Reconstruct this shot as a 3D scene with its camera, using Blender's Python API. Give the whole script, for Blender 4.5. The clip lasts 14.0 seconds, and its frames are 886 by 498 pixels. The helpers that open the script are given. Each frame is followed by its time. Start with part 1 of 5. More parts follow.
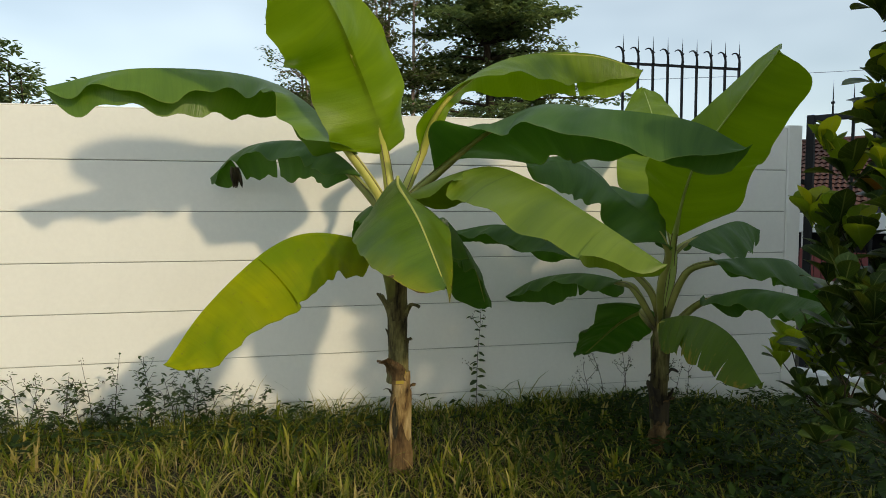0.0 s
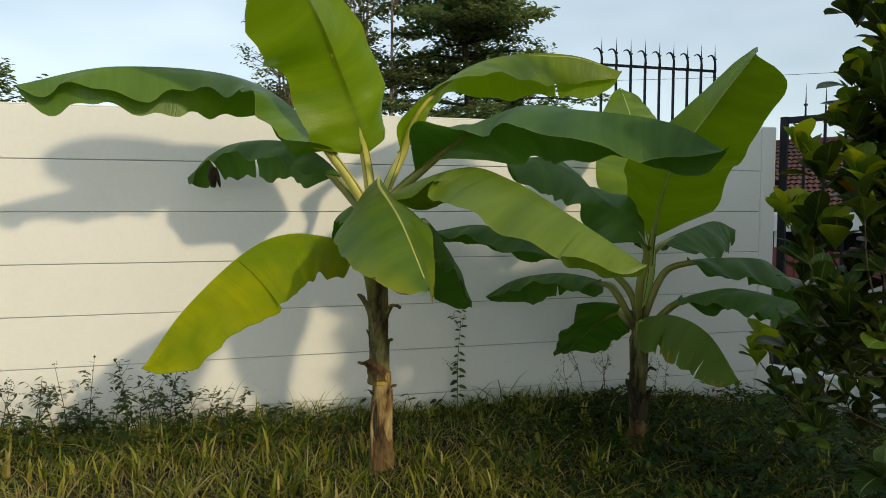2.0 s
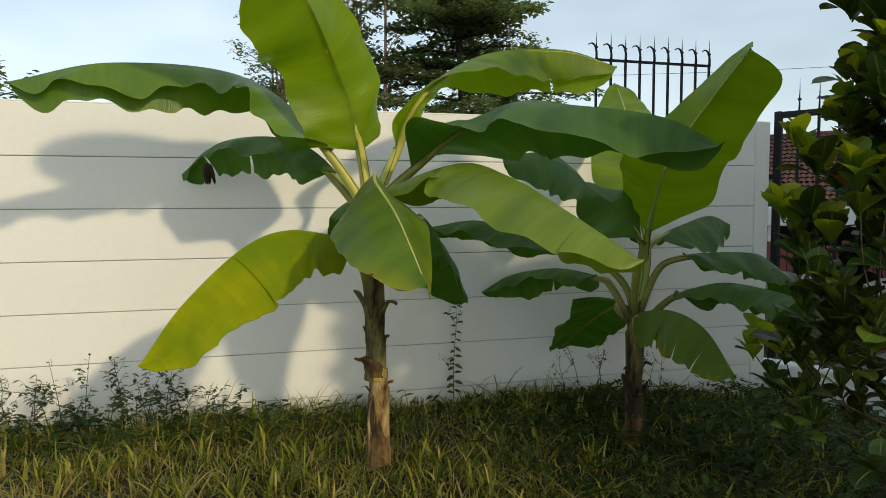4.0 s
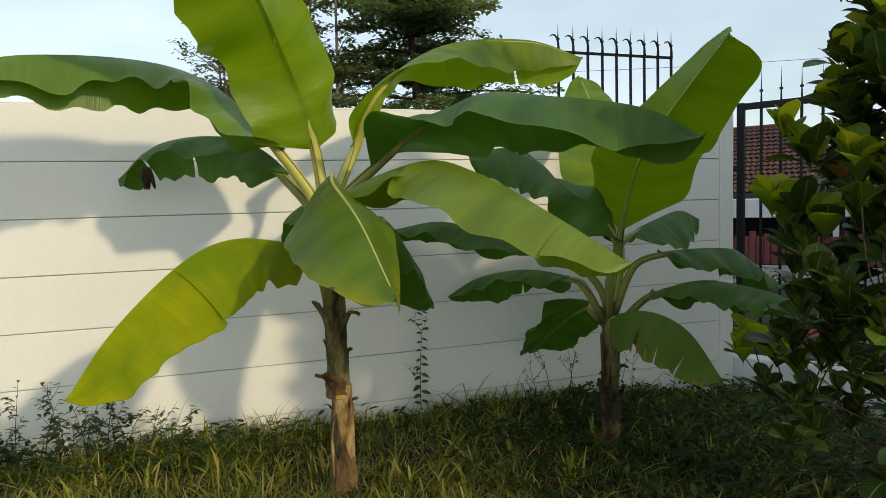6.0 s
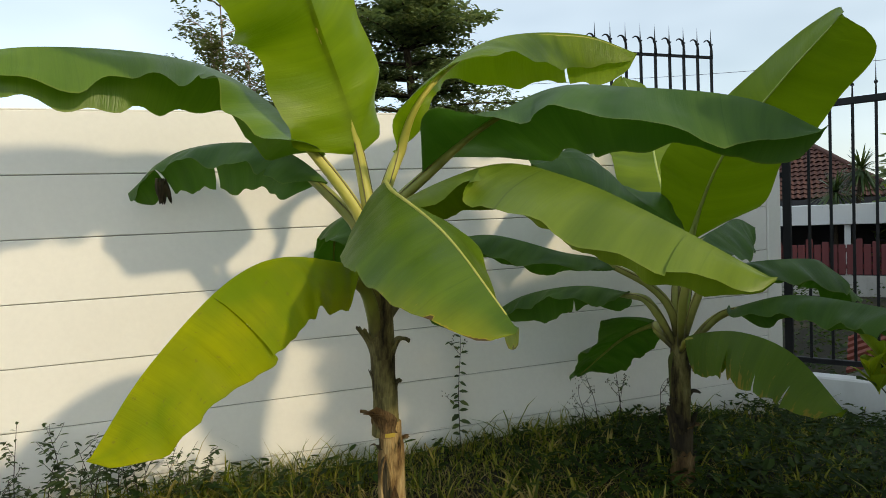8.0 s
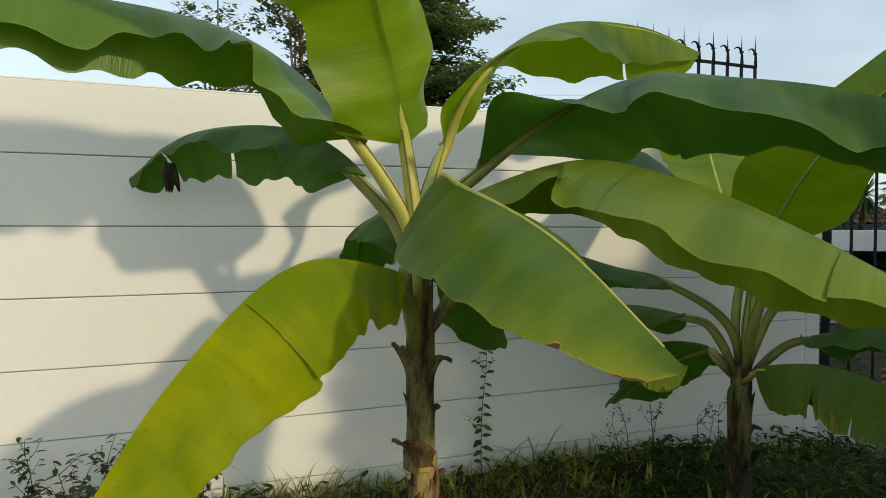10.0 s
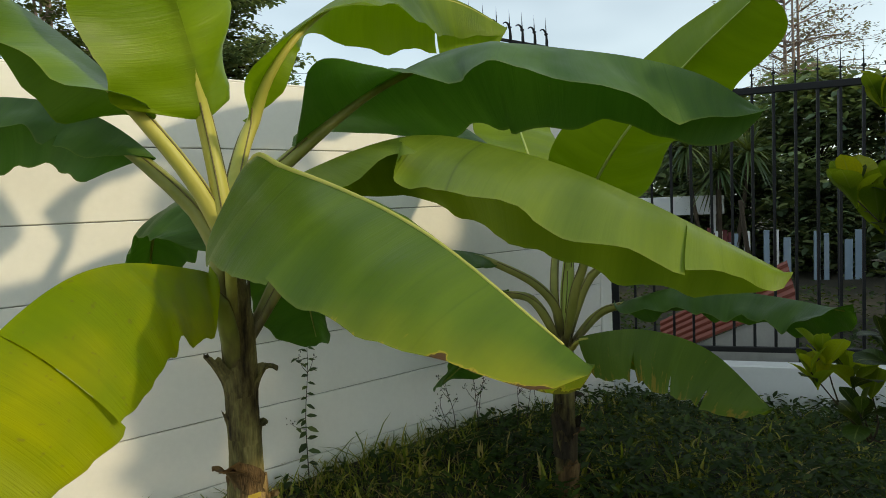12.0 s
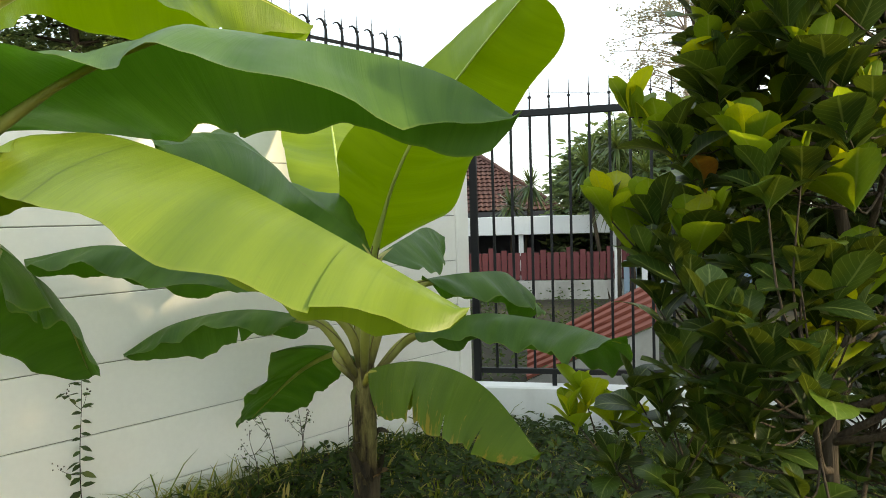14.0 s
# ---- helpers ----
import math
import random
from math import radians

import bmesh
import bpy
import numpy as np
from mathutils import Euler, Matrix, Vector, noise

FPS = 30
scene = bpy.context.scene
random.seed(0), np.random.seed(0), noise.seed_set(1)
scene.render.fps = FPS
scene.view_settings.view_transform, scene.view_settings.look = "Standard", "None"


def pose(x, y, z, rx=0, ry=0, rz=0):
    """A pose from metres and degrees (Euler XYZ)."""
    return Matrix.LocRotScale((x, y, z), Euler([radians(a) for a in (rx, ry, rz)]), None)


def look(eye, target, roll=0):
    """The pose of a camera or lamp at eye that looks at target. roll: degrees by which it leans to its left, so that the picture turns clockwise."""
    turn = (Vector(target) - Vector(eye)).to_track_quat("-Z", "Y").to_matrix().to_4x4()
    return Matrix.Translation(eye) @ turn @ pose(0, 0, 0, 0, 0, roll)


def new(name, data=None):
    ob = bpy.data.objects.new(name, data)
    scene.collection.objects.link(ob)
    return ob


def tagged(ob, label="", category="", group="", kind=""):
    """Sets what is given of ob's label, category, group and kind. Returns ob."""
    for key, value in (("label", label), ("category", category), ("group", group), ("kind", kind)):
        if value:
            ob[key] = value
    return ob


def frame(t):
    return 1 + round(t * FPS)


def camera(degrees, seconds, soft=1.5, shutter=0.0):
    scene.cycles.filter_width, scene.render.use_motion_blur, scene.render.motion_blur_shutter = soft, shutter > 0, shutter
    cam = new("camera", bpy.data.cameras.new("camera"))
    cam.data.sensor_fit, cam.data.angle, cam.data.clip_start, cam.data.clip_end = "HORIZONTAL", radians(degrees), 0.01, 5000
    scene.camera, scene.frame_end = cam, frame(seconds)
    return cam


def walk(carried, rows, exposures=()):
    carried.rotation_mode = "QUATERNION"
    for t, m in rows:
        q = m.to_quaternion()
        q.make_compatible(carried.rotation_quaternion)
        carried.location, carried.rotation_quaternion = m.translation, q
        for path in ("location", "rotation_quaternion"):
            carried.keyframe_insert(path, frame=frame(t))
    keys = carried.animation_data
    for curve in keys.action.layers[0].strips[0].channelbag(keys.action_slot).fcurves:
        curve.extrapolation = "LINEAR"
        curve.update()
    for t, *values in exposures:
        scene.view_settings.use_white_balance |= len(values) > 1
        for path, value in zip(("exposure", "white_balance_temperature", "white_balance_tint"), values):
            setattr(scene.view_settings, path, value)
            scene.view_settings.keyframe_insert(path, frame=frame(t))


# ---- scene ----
cam = camera(68.8, 14.0, soft=0.9)
PATH = [
    (0, (0.012, -0.035, 1.403), (0.433, 1.917, 1.286), -0.0),
    (0.5, (0.012, -0.048, 1.408), (0.453, 1.899, 1.294), 0.1),
    (1, (0.018, -0.056, 1.411), (0.476, 1.888, 1.296), 0.2),
    (1.5, (0.009, -0.036, 1.408), (0.488, 1.902, 1.297), -0.2),
    (2, (0.0, -0.03, 1.409), (0.486, 1.907, 1.29), -0.0),
    (4.5, (-0.016, -0.021, 1.411), (0.501, 1.905, 1.268), -0.5),
    (5, (-0.024, 0.032, 1.397), (0.515, 1.951, 1.235), -0.6),
    (5.5, (-0.002, 0.087, 1.403), (0.568, 1.997, 1.246), -0.3),
    (6, (0.015, 0.205, 1.418), (0.644, 2.098, 1.282), -1.6),
    (6.5, (0.038, 0.282, 1.419), (0.724, 2.158, 1.31), -2.4),
    (7, (0.012, 0.333, 1.409), (0.703, 2.206, 1.298), -1.6),
    (7.5, (-0.045, 0.47, 1.41), (0.593, 2.362, 1.295), -0.8),
    (8, (-0.158, 0.639, 1.414), (0.506, 2.523, 1.321), -2.5),
    (8.2, (-0.184, 0.676, 1.41), (0.478, 2.561, 1.305), -1.1),
    (10.5, (-0.286, 1.156, 1.394), (0.45, 3.015, 1.336), 0.4),
    (11, (-0.285, 1.236, 1.394), (0.503, 3.072, 1.318), 0.4),
    (11.5, (-0.336, 1.293, 1.393), (0.559, 3.079, 1.301), -1.7),
    (12, (-0.267, 1.303, 1.406), (0.983, 2.858, 1.271), -2.6),
    (12.5, (-0.128, 1.276, 1.4), (1.286, 2.683, 1.256), -2.3),
    (13, (0.075, 1.16, 1.398), (1.502, 2.552, 1.245), -1.3),
    (13.5, (0.178, 1.138, 1.403), (1.634, 2.5, 1.237), -2.2),
    (14, (0.361, 1.136, 1.388), (1.77, 2.552, 1.291), -1.7),
]
walk(cam, [(t, look(eye, target, roll)) for t, eye, target, roll in PATH], [(0.0, -0.44, 7200, 6), (5.0, -0.38, 7200, 7), (6.0, -0.30, 7200, 7), (7.5, -0.23, 7250, 8), (10.5, -0.44, 7150, 6), (11.5, -0.46, 7150, 6), (12.0, -0.26, 7400, 4), (12.5, 0.31, 7750, 3), (13.2, 0.83, 7950, 6), (14.0, 0.89, 8000, 6)])

# ---- light ----
SUN = Vector((0.495, -1.0, 0.44)).normalized()
world = bpy.data.worlds.new("sky")
scene.world = world
world.use_nodes = True
wn = world.node_tree.nodes
wl = world.node_tree.links
wn.clear()
sky = wn.new("ShaderNodeTexSky")
sky.sky_type = "NISHITA"
sky.sun_disc = False
sky.sun_elevation = math.asin(SUN.z)
sky.sun_rotation = math.atan2(SUN.x, SUN.y)
sky.air_density, sky.dust_density, sky.ozone_density = 1.0, 0.9, 2.0
cloud_at = wn.new("ShaderNodeTexCoord")
cloud_map = wn.new("ShaderNodeMapping")
cloud_map.inputs["Scale"].default_value = (1.2, 1.2, 3.2)
cloud_noise = wn.new("ShaderNodeTexNoise")
cloud_noise.inputs["Scale"].default_value = 1.7
cloud_noise.inputs["Detail"].default_value = 3.0
cloud_noise.inputs["Roughness"].default_value = 0.55
cloud_ramp = wn.new("ShaderNodeValToRGB")
cloud_ramp.color_ramp.elements[0].position = 0.25
cloud_ramp.color_ramp.elements[0].color = (0.32, 0.32, 0.32, 1)
cloud_ramp.color_ramp.elements[1].position = 0.80
cloud_ramp.color_ramp.elements[1].color = (0.75, 0.75, 0.75, 1)
cloud_mix = wn.new("ShaderNodeMixRGB")
cloud_mix.inputs["Color2"].default_value = (11.2, 13.2, 15.6, 1)
cloud_amount = wn.new("ShaderNodeMath")
cloud_amount.operation = "MULTIPLY"
cloud_amount.inputs[1].default_value = 0.74
back = wn.new("ShaderNodeBackground")
back.inputs["Strength"].default_value = 0.152
wout = wn.new("ShaderNodeOutputWorld")
wl.new(cloud_at.outputs["Generated"], cloud_map.inputs["Vector"])
wl.new(cloud_map.outputs["Vector"], cloud_noise.inputs["Vector"])
wl.new(cloud_noise.outputs["Fac"], cloud_ramp.inputs["Fac"])
wl.new(cloud_ramp.outputs["Color"], cloud_amount.inputs[0])
wl.new(cloud_amount.outputs[0], cloud_mix.inputs["Fac"])
wl.new(sky.outputs["Color"], cloud_mix.inputs["Color1"])
wl.new(cloud_mix.outputs["Color"], back.inputs["Color"])
wl.new(back.outputs["Background"], wout.inputs["Surface"])

sun_data = bpy.data.lights.new("sun", "SUN")
sun_data.energy = 2.3
sun_data.angle = radians(2.0)
sun_data.color = (1.0, 0.85, 0.62)
sun = new("sun", sun_data)
sun.matrix_world = look(SUN * 30, (0, 0, 0))

# ---- materials ----


def material(name, rough=0.6, spec=0.4, metal=0.0):
    m = bpy.data.materials.new(name)
    m.use_nodes = True
    nt = m.node_tree
    b = nt.nodes["Principled BSDF"]
    b.inputs["Roughness"].default_value = rough
    b.inputs["Specular IOR Level"].default_value = spec
    b.inputs["Metallic"].default_value = metal
    return m, nt, b


def noise_node(nt, scale, detail=4.0, vector=None, rough=0.55):
    n = nt.nodes.new("ShaderNodeTexNoise")
    n.inputs["Scale"].default_value = scale
    n.inputs["Detail"].default_value = detail
    n.inputs["Roughness"].default_value = rough
    if vector is not None:
        nt.links.new(vector, n.inputs["Vector"])
    return n.outputs["Fac"]


def ramp_node(nt, fac, stops):
    r = nt.nodes.new("ShaderNodeValToRGB")
    el = r.color_ramp.elements
    while len(el) < len(stops):
        el.new(0.5)
    for e, (p, c) in zip(el, stops):
        e.position, e.color = p, (*c, 1)
    nt.links.new(fac, r.inputs["Fac"])
    return r.outputs["Color"]


def mix_node(nt, a, b, fac, mode="MIX"):
    n = nt.nodes.new("ShaderNodeMixRGB")
    n.blend_type = mode
    for sock, v in (("Fac", fac), ("Color1", a), ("Color2", b)):
        if isinstance(v, (int, float)):
            n.inputs[sock].default_value = v
        elif isinstance(v, tuple):
            n.inputs[sock].default_value = (*v, 1)
        else:
            nt.links.new(v, n.inputs[sock])
    return n.outputs["Color"]


def bump_node(nt, bsdf, height, strength, distance=0.01):
    n = nt.nodes.new("ShaderNodeBump")
    n.inputs["Strength"].default_value = strength
    n.inputs["Distance"].default_value = distance
    nt.links.new(height, n.inputs["Height"])
    nt.links.new(n.outputs["Normal"], bsdf.inputs["Normal"])
    return n.outputs["Normal"]


def coords(nt, kind="Object", scale=(1, 1, 1)):
    c = nt.nodes.new("ShaderNodeTexCoord")
    mp = nt.nodes.new("ShaderNodeMapping")
    mp.inputs["Scale"].default_value = scale
    nt.links.new(c.outputs[kind], mp.inputs["Vector"])
    return mp.outputs["Vector"]


def see_through(nt, bsdf, colour, amount, normal=None):
    """Lets part of the light pass a thin leaf."""
    t = nt.nodes.new("ShaderNodeBsdfTranslucent")
    nt.links.new(colour, t.inputs["Color"])
    if normal is not None:
        nt.links.new(normal, t.inputs["Normal"])
    mx = nt.nodes.new("ShaderNodeMixShader")
    mx.inputs["Fac"].default_value = amount
    out = nt.nodes["Material Output"]
    nt.links.new(bsdf.outputs["BSDF"], mx.inputs[1])
    nt.links.new(t.outputs["BSDF"], mx.inputs[2])
    nt.links.new(mx.outputs["Shader"], out.inputs["Surface"])


def banana_leaf_material(name, dark, light, through_colour, amount=0.35, marks=0.0, rough=0.40, tip_at=0.0, green=None, spec=0.28, veining=0.55, yellow_from=0.0, fold_shades=(), scars=0.715, rim_colour=(0.26, 0.28, 0.05)):
    m, nt, b = material(name, rough, spec)
    uv = coords(nt, "UV")
    obj = coords(nt, "Object")
    big = noise_node(nt, 1.0, 2.0, coords(nt, "UV", (7.0, 0.35, 1.0)))
    strip = noise_node(nt, 1.0, 5.0, coords(nt, "UV", (46.0, 0.5, 1.0)), 0.65)
    col = ramp_node(nt, big, [(0.30, dark), (0.70, light)])
    col = mix_node(nt, col, ramp_node(nt, strip, [(0.25, (0.66, 0.72, 0.62)), (0.75, (1.18, 1.14, 1.05))]), veining, "MULTIPLY")
    # creases that run from the midrib to the margin, their shade painted as dark lines
    fold = noise_node(nt, 1.0, 1.0, coords(nt, "UV", (6.5, 0.12, 1.0)))
    off = nt.nodes.new("ShaderNodeMath")
    off.operation = "SUBTRACT"
    off.inputs[1].default_value = 0.5
    nt.links.new(fold, off.inputs[0])
    mag = nt.nodes.new("ShaderNodeMath")
    mag.operation = "ABSOLUTE"
    nt.links.new(off.outputs[0], mag.inputs[0])
    crease_shade = ramp_node(nt, mag.outputs[0], [(0.0, (1, 1, 1)), (0.006, (0, 0, 0))])
    col = mix_node(nt, col, dark, mix_node(nt, crease_shade, (0, 0, 0), 0.45))
    sep = nt.nodes.new("ShaderNodeSeparateXYZ")
    nt.links.new(uv, sep.inputs["Vector"])
    edge = nt.nodes.new("ShaderNodeMath")
    edge.operation = "ABSOLUTE"
    nt.links.new(sep.outputs["Y"], edge.inputs[0])
    rim = ramp_node(nt, edge.outputs[0], [(0.965, (0, 0, 0)), (0.99, (1, 1, 1))])
    col = mix_node(nt, col, rim_colour, mix_node(nt, rim, (0, 0, 0), 0.75))
    if yellow_from > 0:
        # the margin yellows towards the point
        along = nt.nodes.new("ShaderNodeMath")
        along.operation = "MULTIPLY_ADD"
        along.inputs[1].default_value = 0.55
        nt.links.new(edge.outputs[0], along.inputs[0])
        nt.links.new(sep.outputs["X"], along.inputs[2])
        ageing = nt.nodes.new("ShaderNodeMath")
        ageing.operation = "MULTIPLY_ADD"
        ageing.inputs[1].default_value = 0.35
        nt.links.new(noise_node(nt, 1.0, 3.0, coords(nt, "UV", (9.0, 1.2, 1.0))), ageing.inputs[0])
        nt.links.new(along.outputs[0], ageing.inputs[2])
        late = nt.nodes.new("ShaderNodeMath")
        late.operation = "SUBTRACT"
        late.inputs[1].default_value = yellow_from + 0.7
        nt.links.new(ageing.outputs[0], late.inputs[0])
        col = mix_node(nt, col, (0.38, 0.37, 0.010), ramp_node(nt, late.outputs[0], [(0.0, (0, 0, 0)), (0.65, (0.8, 0.8, 0.8))]))
    if green is not None:
        # still green near the stalk and in blotches
        blotch = noise_node(nt, 2.6, 3.0, coords(nt, "UV", (1.0, 0.45, 1.0)))
        near = nt.nodes.new("ShaderNodeMath")
        near.operation = "MULTIPLY_ADD"
        near.inputs[1].default_value = -0.20
        nt.links.new(sep.outputs["X"], near.inputs[0])
        nt.links.new(blotch, near.inputs[2])
        col = mix_node(nt, col, green, mix_node(nt, ramp_node(nt, near.outputs[0], [(0.26, (0, 0, 0)), (0.52, (1, 1, 1))]), (0, 0, 0), 0.2))
    for at, lean in fold_shades:
        # a sharp cross fold in one half of the blade, its shade painted dark
        slope = nt.nodes.new("ShaderNodeMath")
        slope.operation = "MULTIPLY_ADD"
        slope.inputs[1].default_value = -lean
        nt.links.new(sep.outputs["Y"], slope.inputs[0])
        nt.links.new(sep.outputs["X"], slope.inputs[2])
        gap = nt.nodes.new("ShaderNodeMath")
        gap.operation = "SUBTRACT"
        gap.inputs[1].default_value = at
        nt.links.new(slope.outputs[0], gap.inputs[0])
        wide = nt.nodes.new("ShaderNodeMath")
        wide.operation = "ABSOLUTE"
        nt.links.new(gap.outputs[0], wide.inputs[0])
        half = nt.nodes.new("ShaderNodeMath")
        half.operation = "MULTIPLY"
        nt.links.new(ramp_node(nt, wide.outputs[0], [(0.0, (1, 1, 1)), (0.0045, (0, 0, 0))]), half.inputs[0])
        nt.links.new(ramp_node(nt, sep.outputs["Y"], [(0.02, (0, 0, 0)), (0.06, (0.75, 0.75, 0.75))]), half.inputs[1])
        col = mix_node(nt, col, tuple(0.35 * c for c in dark), half.outputs[0])
    if tip_at > 0:
        # small burnt patches along the margin towards the point
        ragged = noise_node(nt, 1.0, 4.0, coords(nt, "UV", (24.0, 3.0, 1.0)))
        margin = nt.nodes.new("ShaderNodeMath")
        margin.operation = "MULTIPLY"
        margin.inputs[1].default_value = 0.5
        nt.links.new(sep.outputs["X"], margin.inputs[0])
        outer_edge = nt.nodes.new("ShaderNodeMath")
        outer_edge.operation = "MULTIPLY_ADD"
        outer_edge.inputs[1].default_value = 0.9
        nt.links.new(edge.outputs[0], outer_edge.inputs[0])
        nt.links.new(margin.outputs[0], outer_edge.inputs[2])
        far = nt.nodes.new("ShaderNodeMath")
        far.operation = "MULTIPLY_ADD"
        far.inputs[1].default_value = 0.8
        nt.links.new(ragged, far.inputs[0])
        nt.links.new(outer_edge.outputs[0], far.inputs[2])
        over = nt.nodes.new("ShaderNodeMath")
        over.operation = "SUBTRACT"
        over.inputs[1].default_value = tip_at
        nt.links.new(far.outputs[0], over.inputs[0])
        col = mix_node(nt, col, (0.42, 0.33, 0.03), ramp_node(nt, over.outputs[0], [(0.0, (0, 0, 0)), (0.03, (1, 1, 1))]))
        col = mix_node(nt, col, (0.09, 0.035, 0.012), ramp_node(nt, over.outputs[0], [(0.035, (0, 0, 0)), (0.055, (1, 1, 1))]))
    if marks > 0:
        streaks = noise_node(nt, 1.0, 5.0, coords(nt, "UV", (30.0, 1.6, 1.0)), 0.7)
        outer = nt.nodes.new("ShaderNodeMath")
        outer.operation = "MULTIPLY_ADD"
        outer.inputs[1].default_value = 0.152
        nt.links.new(edge.outputs[0], outer.inputs[0])
        nt.links.new(streaks, outer.inputs[2])
        burn = ramp_node(nt, outer.outputs[0], [(0.685, (0, 0, 0)), (0.73, (1, 1, 1))])
        col = mix_node(nt, col, (0.32, 0.22, 0.03), mix_node(nt, burn, (0, 0, 0), 1.0 - marks))
    # small scars
    spots = noise_node(nt, 26.0, 2.0, coords(nt, "UV", (1.6, 0.5, 1.0)))
    scar = ramp_node(nt, spots, [(scars, (0, 0, 0)), (scars + 0.035, (1, 1, 1))])
    col = mix_node(nt, col, (0.14, 0.10, 0.03), mix_node(nt, scar, (0, 0, 0), 0.6))
    nt.links.new(col, b.inputs["Base Color"])
    gloss = noise_node(nt, 7.0, 3.0, obj)
    nt.links.new(ramp_node(nt, gloss, [(0.3, (rough - 0.08,) * 3), (0.7, (rough + 0.12,) * 3)]), b.inputs["Roughness"])
    fine = noise_node(nt, 1.0, 2.0, coords(nt, "UV", (230.0, 1.5, 1.0)))
    high = nt.nodes.new("ShaderNodeMath")
    high.operation = "MULTIPLY_ADD"
    high.inputs[1].default_value = 2.5
    nt.links.new(strip, high.inputs[0])
    nt.links.new(fine, high.inputs[2])
    nrm = bump_node(nt, b, high.outputs[0], 0.30, 0.0024)
    thr = mix_node(nt, col, through_colour, 0.65)
    see_through(nt, b, thr, amount, nrm)
    return m


LEAF = banana_leaf_material("banana_leaf", (0.038, 0.097, 0.016), (0.082, 0.166, 0.028), (0.10, 0.32, 0.008), 0.25, rough=0.44, spec=0.24)
LEAF_LIGHT = banana_leaf_material("banana_leaf_young", (0.115, 0.195, 0.008), (0.195, 0.285, 0.012), (0.32, 0.51, 0.004), 0.35, spec=0.30)
LEAF_MID = banana_leaf_material("banana_leaf_mid", (0.074, 0.155, 0.012), (0.134, 0.228, 0.020), (0.16, 0.38, 0.006), 0.18, spec=0.36, rough=0.36)
LEAF_TIP = banana_leaf_material("banana_leaf_brown_tip", (0.070, 0.134, 0.008), (0.128, 0.205, 0.012), (0.25, 0.42, 0.004), 0.24, tip_at=1.91, yellow_from=0.98, spec=0.30, fold_shades=((0.60, 0.03),))
LEAF_LONG = banana_leaf_material("banana_leaf_long", (0.120, 0.185, 0.014), (0.192, 0.265, 0.026), (0.26, 0.46, 0.005), 0.27, spec=0.36, fold_shades=((0.62, 0.05),))
LEAF_YELLOW = banana_leaf_material("banana_leaf_yellowing", (0.24, 0.285, 0.001), (0.40, 0.405, 0.001), (0.60, 0.55, 0.001), 0.30, rough=0.46, green=(0.13, 0.225, 0.002), spec=0.14, veining=0.60, scars=0.66, fold_shades=((0.86, 0.03),), rim_colour=(0.12, 0.075, 0.015))
LEAF_BURNT = banana_leaf_material("banana_leaf_scorched", (0.062, 0.124, 0.010), (0.118, 0.195, 0.018), (0.24, 0.38, 0.008), 0.30, marks=0.85)


def rib_material(name, a, c, low=0.0):
    m, nt, b = material(name, 0.45, 0.4)
    v = noise_node(nt, 9.0, 4.0, coords(nt, "Object", (1, 1, 0.35)))
    col = ramp_node(nt, v, [(0.3, a), (0.7, c)])
    # browned where the stalk clasps the stem
    sep = nt.nodes.new("ShaderNodeSeparateXYZ")
    nt.links.new(coords(nt, "UV"), sep.inputs["Vector"])
    clasp = nt.nodes.new("ShaderNodeMath")
    clasp.operation = "MULTIPLY_ADD"
    clasp.inputs[1].default_value = 0.10
    nt.links.new(noise_node(nt, 40.0, 4.0, coords(nt, "Object", (1, 1, 0.3))), clasp.inputs[0])
    nt.links.new(sep.outputs["X"], clasp.inputs[2])
    if low > 0:
        col = mix_node(nt, (0.085, 0.070, 0.030), col, ramp_node(nt, clasp.outputs[0], [(low + 0.03, (0, 0, 0)), (low + 0.12, (1, 1, 1))]))
    nt.links.new(col, b.inputs["Base Color"])
    bump_node(nt, b, noise_node(nt, 60.0, 2.0, coords(nt, "Object", (1, 1, 0.1))), 0.15, 0.004)
    return m


RIB = rib_material("petiole_green", (0.20, 0.225, 0.040), (0.37, 0.355, 0.095), 0.08)
RIB_PALE = rib_material("midrib_pale_green", (0.34, 0.44, 0.09), (0.50, 0.56, 0.16))
RIB_CLASP = rib_material("petiole_clasping", (0.16, 0.20, 0.03), (0.27, 0.28, 0.06), 0.17)
RIB_EDGE = rib_material("petiole_margin", (0.10, 0.09, 0.03), (0.22, 0.18, 0.05))
RIB_YELLOW = rib_material("petiole_yellow", (0.35, 0.36, 0.05), (0.54, 0.49, 0.11), 0.08)


def bark_material(name, stops, scale=5.0):
    m, nt, b = material(name, 0.8, 0.2)
    base = coords(nt, "Object", (1, 1, 0.28))
    v = noise_node(nt, scale, 7.0, base, 0.65)
    g = noise_node(nt, scale * 14, 3.0, coords(nt, "Object", (1, 1, 0.06)))
    col = ramp_node(nt, v, stops)
    col = mix_node(nt, col, ramp_node(nt, g, [(0.3, (0.6, 0.6, 0.6)), (0.7, (1.15, 1.12, 1.1))]), 0.7, "MULTIPLY")
    nt.links.new(col, b.inputs["Base Color"])
    bump_node(nt, b, g, 0.9, 0.008)
    return m


